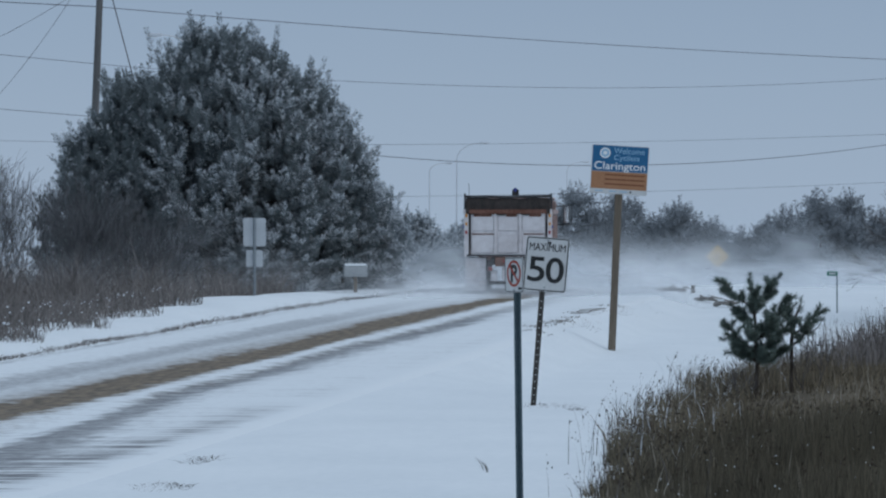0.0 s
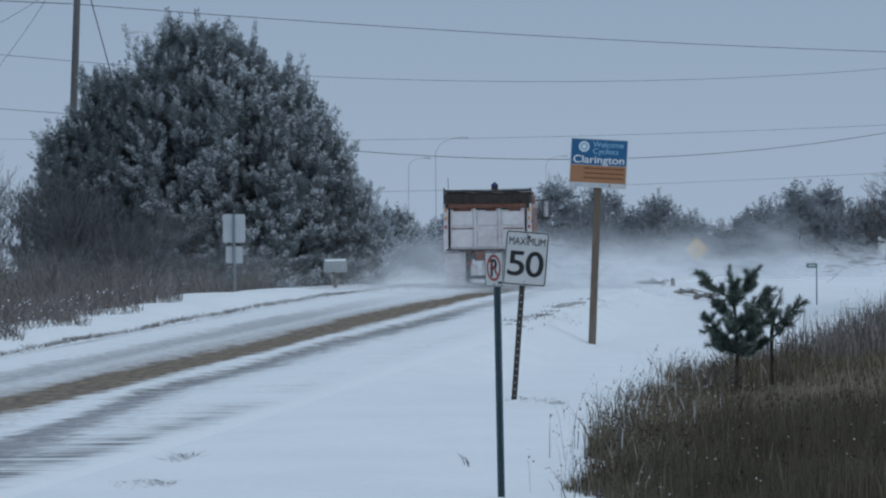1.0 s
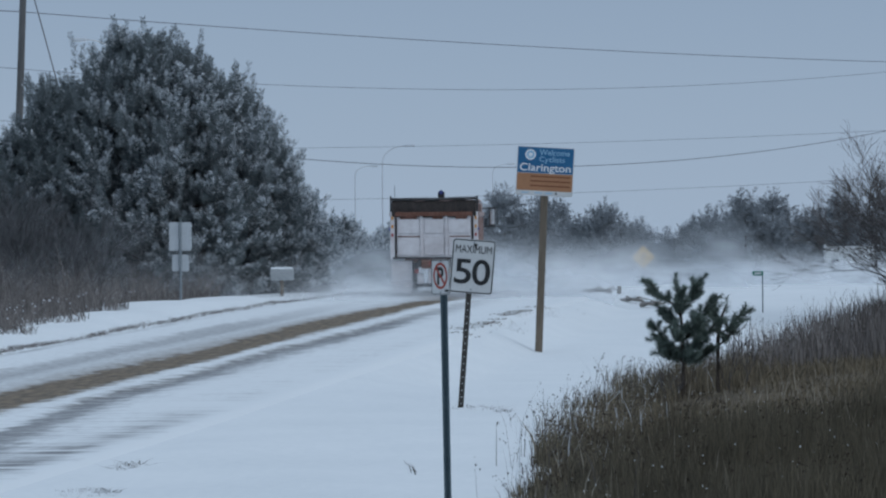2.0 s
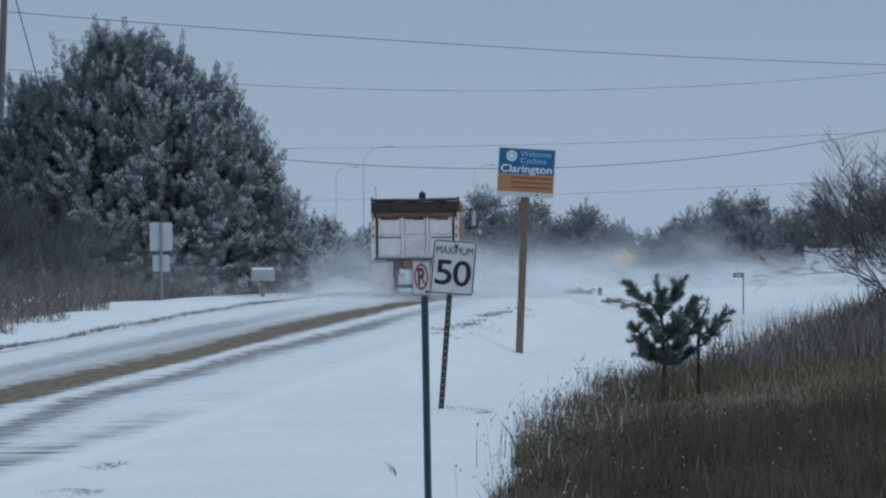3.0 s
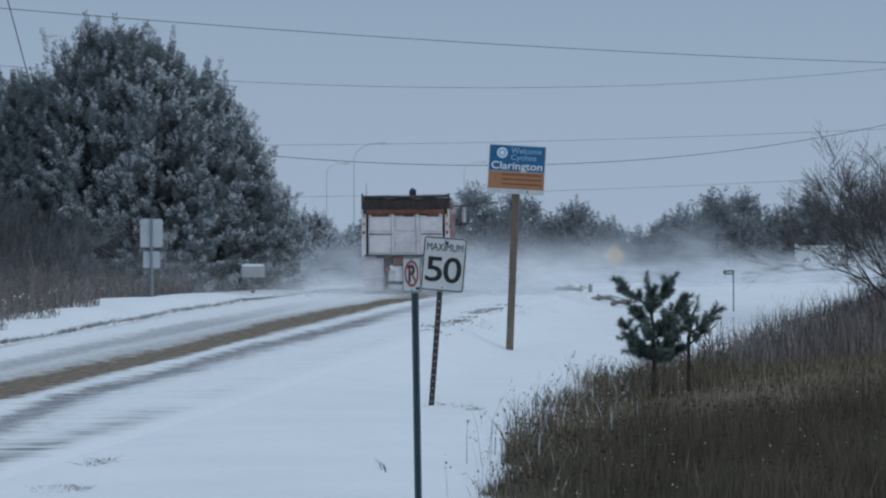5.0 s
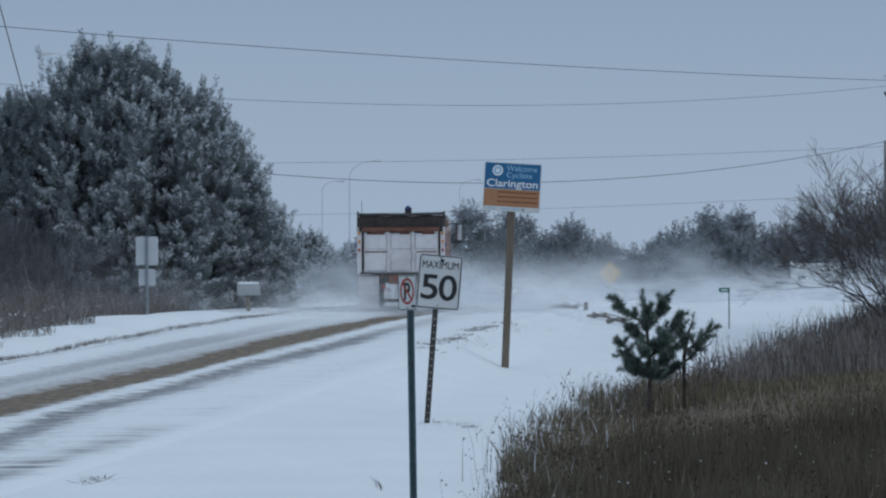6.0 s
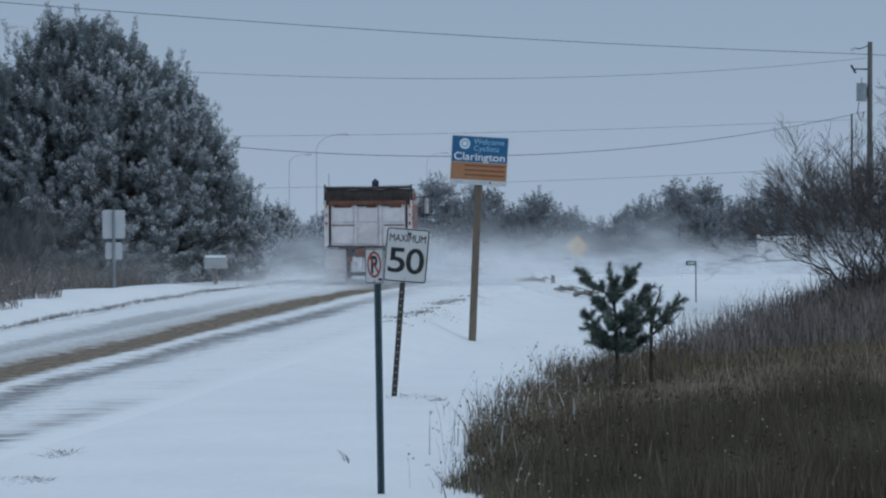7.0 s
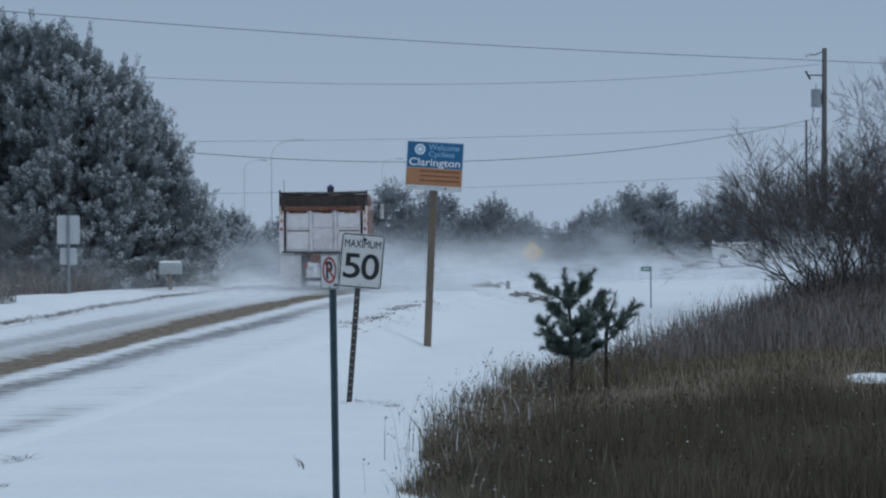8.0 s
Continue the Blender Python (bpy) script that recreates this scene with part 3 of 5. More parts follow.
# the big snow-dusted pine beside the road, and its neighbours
pine("pine_tree", (-6.6, 95.0, ground_z(-6.6, 95)), [(-0.25, 0.0, 0.1, 8.7, 3.7), (-2.5, 0.4, 0.0, 7.3, 3.3), (1.9, 0.1, 0.0, 7.3, 3.4), (-3.7, 0.2, 0.0, 5.9, 2.2), (3.5, 0.4, 0.0, 5.4, 2.1), (0.8, -0.6, 0.0, 8.2, 3.3)], 11,
     560, 0.46, "large dark bushy pine dusted with snow beside the road", 1.0, 72, 0.0105, pads=7, per=3, slim=0.29, spires=0.7)
for k, (x, y, h, r) in enumerate([(-2.3, 118, 4.1, 1.7), (-0.9, 124, 3.2, 1.4), (-3.6, 121, 4.6, 1.9), (0.5, 131, 2.8, 1.2)]):
    pine("pine_tree", (x, y, ground_z(x, y)), [(0, 0, 0, h, r), (0.6, 0.2, 0, h * 0.75, r * 0.8)], 30 + k, 70, 0.42, "young pine white with clinging snow", 1.6, 26, 0.014, "roadside young pines", NEEDLE_FROSTED, 0.7, 6, 3, -5)
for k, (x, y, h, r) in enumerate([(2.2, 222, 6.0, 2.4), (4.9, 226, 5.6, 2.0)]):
    pine("pine_tree", (x, y, ground_z(x, y)), [(0, 0, 0, h, r), (r * 0.6, 0.4, -0.2, h * 0.85, r * 0.8)], 50 + k, 60, 0.8, "distant round pine dim in blowing snow", 0, 22, 0.03, "distant pines", NEEDLE_HAZED, 0.42, 6, 3, upright=0.3)
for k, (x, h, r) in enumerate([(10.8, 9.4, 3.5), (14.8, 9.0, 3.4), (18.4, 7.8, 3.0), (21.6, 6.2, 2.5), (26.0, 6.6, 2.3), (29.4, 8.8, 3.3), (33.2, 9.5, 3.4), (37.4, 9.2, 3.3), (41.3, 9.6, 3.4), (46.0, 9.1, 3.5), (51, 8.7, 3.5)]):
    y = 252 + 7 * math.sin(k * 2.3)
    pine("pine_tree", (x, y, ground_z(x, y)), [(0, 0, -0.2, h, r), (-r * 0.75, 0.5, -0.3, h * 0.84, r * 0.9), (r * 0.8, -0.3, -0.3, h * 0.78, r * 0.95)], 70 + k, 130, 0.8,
         "distant pine at the edge of the snowy field", 0, 24, 0.04, "distant pines", NEEDLE_HAZED, 0.4, 6, 3, upright=0.3)


# pine saplings in the rough grass
def pine_sapling(x, y, seed, label, stem, arms, needle):
    """stem: points of the trunk; arms: (foot x, foot height, tip x, tip depth, tip height) of each bough."""
    rng3 = np.random.default_rng(seed)
    root = thing("pine_sapling", pose(x, y, ground_z(x, y) + 0.25), label, "tree")
    wood = bmesh.new()
    add_tube(wood, stem, [0.036 - 0.026 * k / (len(stem) - 1) for k in range(len(stem))], 8)
    base, axis, ln = [], [], []

    def shoot(p, d, length):
        base.append(p)
        axis.append(d)
        ln.append(length)

    top = np.array(stem[-1], float)
    shoot(top - np.array([0, 0, 0.14]), (0.03, 0, 1), 0.24)
    for fx, fz, tx, ty, tz in arms:
        fz, tz = 1.38 - (1.38 - fz) * 1.22, 1.38 - (1.38 - tz) * 1.22
        p0, p2 = np.array([fx, 0.0, fz]), np.array([tx, ty, tz])
        run = p2 - p0
        p1 = p0 + run * np.array([0.6, 0.6, 0.38])
        add_tube(wood, [p0, p1, p2 - run * 0.1], [0.016, 0.012, 0.006], 5)
        d = unit(np.array([run[0], run[1], abs(run[2]) + 0.18]))
        shoot(p2 - d * 0.20, d, 0.21)
        for q in (0.3, 0.5, 0.7, 0.88):
            at = p0 + (p1 - p0) * q / 0.6 if q < 0.6 else p1 + (p2 - p1) * (q - 0.6) / 0.4
            for k in range(3):
                side = unit(np.array([run[0] * 0.8, run[1] * 0.8, 0.16]) / max(np.linalg.norm(run), 0.1) + rng3.normal(size=3) * np.array([0.5, 0.6, 0.3]) + np.array([0, 0, 0.25]))
                shoot(at, side, 0.17 * rng3.uniform(0.8, 1.2))
    part("trunk", wood, BARK, root, "slim brown trunk and boughs")
    base, axis, ln = np.array(base), unit(np.array(axis, float)), np.array(ln)
    array_part("crown", *shoot_mesh(rng3, base, axis, ln, np.full(len(ln), 0.084), needle, 0.0036, 0.0, False), 3, NEEDLE_SAPLING, root, "green needles in bottlebrush shoots")
    pick = rng3.uniform(size=len(base)) < 0.3
    array_part("snow_cover", *blob_mesh(rng3, base[pick] + axis[pick] * ln[pick][:, None] * 0.6 + np.array([0, 0, 0.03]), rng3.uniform(0.012, 0.026, pick.sum())), 3, FROST, root, "a little snow on the shoots")["kind"] = "stuff"


pine_sapling(4.28, 43.0, 5, "young green pine growing out of the dry grass", [(0, 0, -0.5), (0.0, 0.0, 0.5), (-0.03, 0.02, 0.95), (-0.10, 0.02, 1.36)],
             [(-0.06, 1.08, -0.46, 0.05, 1.38), (-0.02, 1.08, 0.23, -0.05, 1.38), (-0.04, 0.98, -0.06, -0.28, 1.24), (-0.04, 0.95, 0.02, 0.3, 1.2), (0.0, 0.83, 0.42, 0.05, 1.2),
              (-0.03, 0.86, -0.24, 0.1, 1.03), (-0.02, 0.58, -0.41, 0.05, 0.88), (0.0, 0.62, 0.48, -0.1, 0.94), (0.0, 0.72, 0.2, -0.3, 0.96), (0.0, 0.66, -0.14, -0.3, 0.82),
              (0.0, 0.7, 0.25, 0.3, 0.9), (0.0, 0.48, -0.29, -0.05, 0.62), (0.0, 0.46, 0.38, 0.05, 0.6), (0.0, 0.44, 0.1, -0.32, 0.54), (0.0, 0.46, -0.1, 0.3, 0.58), (0.0, 0.55, 0.22, -0.2, 0.7)], 190)
pine_sapling(4.79, 43.3, 6, "low young pine beside a taller one in dry grass", [(0, 0, -0.5), (0.0, 0.0, 0.5), (0.05, 0.0, 0.8), (0.12, 0.0, 0.98)],
             [(0.02, 0.72, 0.36, 0.0, 0.99), (0.05, 0.8, -0.04, 0.1, 0.98), (0.02, 0.6, 0.22, -0.1, 0.84)], 110)

# leafless bushes
bare_tree("bare_bush", (14.65, 80, ground_z(14.65, 80)), 5.0, 1.75, 3, "spreading leafless bush with many grey-brown stems", 17, 6, 0.034, "", None, 0.14, 0.04, (0.4, 0.85))
bare_tree("bare_bush", (16.0, 82, ground_z(16.0, 82) - 0.2), 5.2, 1.2, 14, "spreading leafless bush with many grey-brown stems", 10, 6, 0.034, "", None, 0.12, 0.08, (0.4, 0.85))
bare_tree("bare_bush", (17.7, 81, ground_z(17.7, 81) - 0.2), 4.6, 1.3, 27, "spreading leafless bush with many grey-brown stems", 10, 6, 0.034, "", None, 0.12, 0.08, (0.4, 0.85))
bare_tree("bare_tree", (18.6, 82, ground_z(18.6, 82)), 6.4, 0.7, 8, "tall leafless tree behind the dry grass", 8, 7, 0.06, "", None, 0.14, 0.07, (0.45, 0.95))
for k in range(9):
    x, y = -13.2 + 0.62 * k + 0.3 * math.sin(5 * k), 91 + 2.0 * math.sin(k * 2.1)
    bare_tree("bare_shrub", (x, y, ground_z(x, y)), 5.0 - 0.12 * k, 0.36, 100 + k, "thin leafless shrub frosted with snow beside the pine", 9, 4, 0.022, "leafless shrubs", FROST_TWIG)

for x, y, h, sd in ((4.76, 43.1, 1.55, 21), (5.02, 43.2, 1.25, 22), (3.87, 42.8, 0.75, 23), (4.08, 42.9, 0.65, 24)):
    bare_tree("bare_sapling", (x, y, ground_z(x, y)), h, 0.2, sd, "thin leafless stem among the dry grass", 1, 3, 0.010, "leafless stems")

# ---------- rough grass ----------
def stems_stuff(name, xs, ys, heights, rng, width, label, heads=0.3, lean=0.25, mat=None, wavy=0.4):
    clear = ~in_patch(xs, ys)
    xs, ys, heights = xs[clear], ys[clear], heights[clear]
    n = len(xs)
    zs = land(xs, ys)
    base = np.stack([xs, ys, zs - 0.04], -1)
    heights = heights * (0.74 + wavy * waves(xs * 1.9, ys * 0.8))
    # beaten down in front of the young pines
    heights = heights * (1 - 0.7 * np.exp(-((xs - 4.15) / 0.75) ** 2 - ((ys - 41.0) / 2.4) ** 2))
    d = rng.normal(size=(n, 2)) * lean * heights[:, None] * 0.5
    mid = base + np.stack([d[:, 0] * 0.35, d[:, 1] * 0.35, heights * 0.6], -1)
    tip = base + np.stack([d[:, 0], d[:, 1], heights], -1)
    a = rng.uniform(0, np.pi, n)
    side = np.stack([np.cos(a), np.sin(a) * 0.4, np.zeros(n)], -1) * (width * rng.uniform(0.6, 1.4, n))[:, None]
    v = np.stack([base - side, base + side, mid + side * 0.8, mid - side * 0.8, tip], 1).reshape(-1, 3)
    f = (np.arange(n)[:, None, None] * 5 + np.array([(0, 1, 2), (0, 2, 3), (3, 2, 4)])[None]).ravel()
    ob = new(name, mesh_from(name, v, f, 3, mat or DRY_GRASS))
    tagged(ob, label, "grass", kind="stuff")
    pick = rng.uniform(size=n) < heads
    if pick.any():
        at = np.repeat(tip[pick], 4, 0)
        hv, hf = blob_mesh(rng, at + rng.normal(size=at.shape) * np.array([0.018, 0.018, 0.035]) - np.array([0, 0, 0.02]), rng.uniform(0.003, 0.010, len(at)), 1.7)
        array_part("seed_heads", hv, hf, 3, SEED, ob, "dark dried seed heads")
    return ob


rng = np.random.default_rng(4)


def grass_patch(n, y0, y1, reach, rng, power=1.0, inset=0.0):
    ys = y0 + (y1 - y0) * rng.uniform(size=n) ** power
    m = rng.uniform(size=n) ** 0.9 * reach(ys) + inset
    edge = (0.35 * np.sin(ys * 1.3) + 0.25 * np.sin(ys * 3.1 + 1)) * np.clip((ys - 18) / 25, 0.1, 1)
    return verge_edge(ys) + m + edge, ys


def in_patch(x, y):
    return ((x - 8.9) / 1.2) ** 2 + ((y - 40.6) / 2.0) ** 2 + 0.25 * np.sin(x * 5) * np.sin(y * 3) < 1


xs, ys = grass_patch(80000, 22.5, 33.5, lambda y: 0.235 * y - verge_edge(y) + 1.5, rng)
fringe = np.clip((xs - verge_edge(ys)) / 1.2, 0.25, 1)
stems_stuff("grass", xs, ys, rng.uniform(0.2, 0.68, len(xs)) * (0.6 + 0.4 * fringe), rng, 0.0038, "thick brown dry grass and weeds on the verge", 0.012, 0.26)
xs, ys = grass_patch(34000, 32.5, 62, lambda y: 0.25 * y - verge_edge(y) + 3, rng)
fringe = np.clip((xs - verge_edge(ys)) / 1.5, 0.3, 1)
stems_stuff("grass", xs, ys, rng.uniform(0.12, 0.36, len(xs)) * (1.5 - 0.5 * fringe), rng, 0.008, "short flattened brown grass on the bank", 0.012, 0.9, PALE_GRASS)
xs, ys = grass_patch(26000, 55, 96, lambda y: 0.25 * y - verge_edge(y) + 3, rng)
fringe = np.clip((xs - verge_edge(ys)) / 1.5, 0.3, 1)
stems_stuff("grass", xs, ys, rng.uniform(0.4, 1.15, len(xs)) * (0.7 + 0.3 * fringe), rng, 0.010, "grey-brown weeds along the top of the bank", 0.3, 0.4, WEED)
xs, ys = grass_patch(1500, 22.5, 44, lambda y: 0.235 * y - verge_edge(y) + 1.5, rng)
stems_stuff("pale_stalks", xs, ys, rng.uniform(0.3, 0.68, len(xs)), rng, 0.005, "pale dry stalks scattered through the grass", 0, 0.4, STRAW)
xs, ys = grass_patch(11000, 27, 64, lambda y: 1.5 + 0 * y, rng)
stems_stuff("grass", xs, ys, rng.uniform(0.18, 0.58, len(xs)), rng, 0.006, "dense brown weeds along the edge of the snow", 0.1, 0.4, PALE_GRASS)
xs, ys = grass_patch(420, 28, 62, lambda y: 1.1 + 0 * y, rng, inset=-0.3)
stems_stuff("frosted_stalks", xs, ys, rng.uniform(0.2, 0.6, len(xs)), rng, 0.006, "snow-frosted stalks along the edge of the grass", 0, 0.5, FROST)
xs, ys = grass_patch(420, 26, 60, lambda y: 1.1 + 0 * y, rng, inset=-0.35)
stems_stuff("weeds", xs, ys, rng.uniform(0.3, 0.75, len(xs)), rng, 0.004, "tall dead weed stalks standing out of the snow", 0.7, 0.6, TWIG)
ys = rng.uniform(79, 88, 5200)
xs = 13.2 + 0.05 * (ys - 79) + rng.uniform(size=len(ys)) ** 0.8 * 8.5
stems_stuff("brush", xs, ys, rng.uniform(0.3, 1.7, len(xs)) * np.clip((xs - 12.6) / 2.0, 0.3, 1), rng, 0.008, "grey-brown thicket round the foot of the bushes", 0.1, 0.8, WEED)
ys = rng.uniform(52, 90, 30000)
xs = mid_road(ys) - np.interp(ys, [52, 62, 72, 80], [4.9, 5.2, 5.9, 6.8]) - rng.uniform(size=len(ys)) ** 1.2 * 11 + 0.5 * np.sin(ys * 1.1)
stems_stuff("brush", xs, ys, rng.uniform(0.2, 1.15, len(xs)) * np.clip((mid_road(ys) - 4.9 - xs) / 1.8, 0.35, 1), rng, 0.008, "brown tangled brush behind the snow bank", 0.05, 1.0, WEED)

ys = rng.uniform(76, 97, 13000)
xs = mid_road(ys) - 9.0 - rng.uniform(size=len(ys)) * 13
stems_stuff("brush", xs, ys, rng.uniform(0.7, 2.2, len(xs)), rng, 0.009, "tall tangled brush behind the snow bank", 0, 1.1, WEED)


# snow caught in the brush
ys = rng.uniform(54, 86, 600)
xs = mid_road(ys) - np.interp(ys, [52, 62, 72, 80], [5.2, 5.5, 6.2, 7.1]) - rng.uniform(size=len(ys)) ** 1.6 * 5
v, f = blob_mesh(rng, np.stack([xs, ys, land(xs, ys) + rng.uniform(0.02, 0.6, len(xs)) ** 1.3], -1), rng.uniform(0.008, 0.034, len(xs)), 0.7)
tagged(new("snow_clumps", mesh_from("snow_clumps", v, f, 3, FROST)), "clumps of snow caught in the tangled brush", "snow", kind="stuff")


def bank_floor():
    """Matted soil under the grass, following the land."""
    ys = np.arange(21, 110, 0.8)
    ms = np.linspace(0.0, 1.0, 26)
    Y, M = np.meshgrid(ys, ms, indexing="ij")
    wid = 0.27 * Y - verge_edge(Y) + 6
    X = verge_edge(Y) + 0.5 + (0.35 * np.sin(Y * 1.3) + 0.25 * np.sin(Y * 3.1 + 1)) * np.clip((Y - 18) / 25, 0.1, 1) + M * wid
    Z = land(X, Y) + 0.03 * smooth(M * 12) - 0.012
    ny, nx = Y.shape
    i = np.arange(ny * nx).reshape(ny, nx)
    f = np.stack([i[:-1, :-1], i[:-1, 1:], i[1:, 1:], i[1:, :-1]], -1)
    tagged(new("bank_soil", mesh_from("bank_soil", np.stack([X, Y, Z], -1), f, 4, SOIL, True)), "dark matted dead grass over soil", "ground", kind="structure")



def snow_flecks():
    xs, ys = grass_patch(260, 22.8, 36, lambda y: 0.235 * y - verge_edge(y) + 1.0, rng)
    at = np.stack([xs, ys, land(xs, ys) + rng.uniform(0.15, 0.5, len(xs))], -1)
    v, f = blob_mesh(rng, at, rng.uniform(0.003, 0.009, len(xs)), 0.8)
    ob = new("snow_flecks", mesh_from("snow_flecks", v, f, 3, SNOW))
    tagged(ob, "small flecks of snow caught in the grass", "snow", kind="stuff")


def snow_patch():
    g = np.linspace(-1, 1, 17)
    A, B = np.meshgrid(g, g, indexing="ij")
    R = np.sqrt(A * A + B * B) + 0.1 * np.sin(5 * A + 3 * B) + 0.08 * np.sin(11 * A - 4 * B)
    X, Y = 8.9 + 1.5 * A, 40.6 + 2.6 * B
    Z = land(X, Y) + 0.10 * smooth((1.02 - R) / 0.5) - 0.03 + 0.03 * waves(X * 6, Y * 5)
    i = np.arange(17 * 17).reshape(17, 17)
    f = np.stack([i[:-1, :-1], i[1:, :-1], i[1:, 1:], i[:-1, 1:]], -1)
    tagged(new("snow_patch", mesh_from("snow_patch", np.stack([X, Y, Z], -1), f, 4, SNOW, True)), "patch of snow lying in the dry grass", "snow", kind="structure")


bank_floor()
snow_patch()
snow_flecks()


# ---------- signs ----------
def sign_post(parent, height, w, mat, sides_open=True, label=""):
    """A flanged channel post with punched holes down its front."""
    bm = bmesh.new()
    add_box(bm, 0, 0.012, height / 2 - 0.2, w * 0.5, 0.006, height + 0.4, 0.001)
    for s in (-1, 1):
        add_box(bm, s * w * 0.27, 0.0, height / 2 - 0.2, 0.006, 0.028, height + 0.4, 0.001)
        add_box(bm, s * w * 0.39, -0.012, height / 2 - 0.2, w * 0.22, 0.006, height + 0.4, 0.001)
    return part("post", bm, mat, parent, label)


def punched_holes(parent, height, y, mat):
    for k in range(int(height / 0.09)):
        part("hole", ring_band(0.0, 0.011, 0.002, y, 0, 0.05 + k * 0.09, 10), mat, parent)


def speed_sign():
    x, y = 1.21, 42.3
    root = thing("speed_limit_sign", pose(x, y, ground_z(x, y), 0, 4.5, 0), "white speed limit sign leaning on a punched steel post", "road sign")
    sign_post(root, 1.78, 0.075, POST_RUST, label="dark punched steel post")
    punched_holes(root, 1.5, 0.0085, SIGN_WHITE)
    plate = part("plate", rounded_plate(0.6, 0.75, 0.045, 0.004), SIGN_WHITE, root, "white reflective plate")
    plate.location = (0.026, -0.022, 1.898)
    plate.rotation_euler = (0, radians(0.5), radians(-5))
    plate.scale = (0.97, 1, 0.97)
    part("border", frame_ring(0.585, 0.735, 0.04, 0.014, 0.002, -0.0045), SIGN_BLACK, plate, "black border line")
    lettering("lettering", "MAXIMUM", 0.50, 0.105, SIGN_BLACK, plate, 0, -0.005, 0.235, 0.0, "black letters")
    lettering("numeral", "5", 0.235, 0.345, SIGN_BLACK, plate, -0.13, -0.005, -0.075, 0.012, "large black numeral")
    lettering("numeral", "0", 0.25, 0.355, SIGN_BLACK, plate, 0.125, -0.005, -0.075, 0.012, "large black numeral")
    for z in (0.33, -0.32):
        part("bolt", ring_band(0.0, 0.012, 0.006, -0.008, 0, z, 12), GALV, plate)
    part("scuff", box(0.02, -0.008, 0.30, 0.05, 0.012, 0.03, 0.004), SIGN_BLACK, plate, "dark scuff by the upper bolt")


def parking_sign():
    x, y = 0.655, 26.9
    root = thing("no_parking_sign", pose(x, y, ground_z(x, y), 0, -0.7, 0), "small no parking sign on a dull green steel post", "road sign")
    sign_post(root, 2.0, 0.062, POST_GREEN, label="dull green steel post")
    plate = part("plate", rounded_plate(0.30, 0.30, 0.022, 0.003), SIGN_WHITE, root, "white square plate turned towards the road")
    plate.location = (-0.024, -0.036, 1.945)
    plate.rotation_euler = (0, 0, radians(-60))
    part("border", frame_ring(0.292, 0.292, 0.02, 0.006, 0.002, -0.004), SIGN_BLACK, plate)
    lettering("letter", "P", 0.10, 0.15, SIGN_BLACK, plate, 0.0, -0.004, 0.012, 0.025, "black letter")
    part("prohibition_ring", ring_band(0.092, 0.113, 0.002, -0.0052, 0, 0.012, 48), SIGN_RED, plate, "red ring")
    part("prohibition_bar", box(0, -0.0055, 0.012, 0.205, 0.002, 0.02, 0.0, Matrix.Translation((0, 0, 0.012)) @ Matrix.Rotation(radians(45), 4, "Y") @ Matrix.Translation((0, 0, -0.012))), SIGN_RED, plate, "red slash")
    part("arrow", box(0.10, -0.005, -0.115, 0.06, 0.002, 0.02), SIGN_BLACK, plate)
    for z in (0.13, -0.13):
        part("bolt", ring_band(0.0, 0.008, 0.006, -0.008, 0, z, 10), GALV, plate)


def welcome_sign():
    x, y = 3.64, 68.0
    root = thing("welcome_sign", pose(x, y, ground_z(x, y), 0, 2.5, 0), "blue and orange welcome sign on a square timber post", "road sign")
    part("post", box(0, 0.02, 1.6, 0.155, 0.14, 3.9, 0.012), POST_TIMBER, root, "weathered square timber post")
    board = part("board", rounded_plate(1.23, 1.05, 0.03, 0.012), SIGN_WHITE, root, "white edged sign board")
    board.location = (-0.005, -0.065, 3.92)
    board.rotation_euler = (0, radians(1.0), 0)
    part("blue_panel", box(0, -0.008, 0.235, 1.20, 0.004, 0.55), SIGN_BLUE, board, "blue upper panel")
    part("orange_panel", box(0, -0.008, -0.235, 1.20, 0.004, 0.37), SIGN_ORANGE, board, "orange lower panel")
    part("white_strip", box(0, -0.008, -0.47, 1.20, 0.004, 0.085), SIGN_WHITE, board)
    part("emblem", ring_band(0.0, 0.115, 0.004, -0.013, -0.33, 0.35, 24), SIGN_LETTER, board, "round pale emblem")
    part("emblem_ring", ring_band(0.045, 0.085, 0.003, -0.0155, -0.33, 0.35, 24), SIGN_PALE, board)
    lettering("lettering", "Welcome", 0.66, 0.125, SIGN_PALE, board, 0.19, -0.0135, 0.41, 0.006, "pale faded letters")
    lettering("lettering", "Cyclists", 0.55, 0.15, SIGN_PALE, board, 0.14, -0.0135, 0.245, 0.006, "pale faded letters")
    lettering("lettering", "Clarington", 1.10, 0.215, SIGN_LETTER, board, 0.0, -0.0135, 0.055, 0.010, "white letters")
    for z in (-0.115, -0.215, -0.315):
        part("text_bar", box(0.12, -0.0115, z, 0.86, 0.003, 0.032), SIGN_BROWN, board)
    part("icon_block", box(-0.46, -0.0115, -0.24, 0.18, 0.003, 0.24), SIGN_ORANGE, board)
    for x2 in (-0.42, -0.12, 0.1):
        part("small_mark", box(x2, -0.0115, -0.47, 0.16, 0.003, 0.02), SIGN_PALE, board)
    part("round_mark", ring_band(0.0, 0.022, 0.003, -0.0125, 0.26, -0.47, 14), SIGN_BLACK, board)


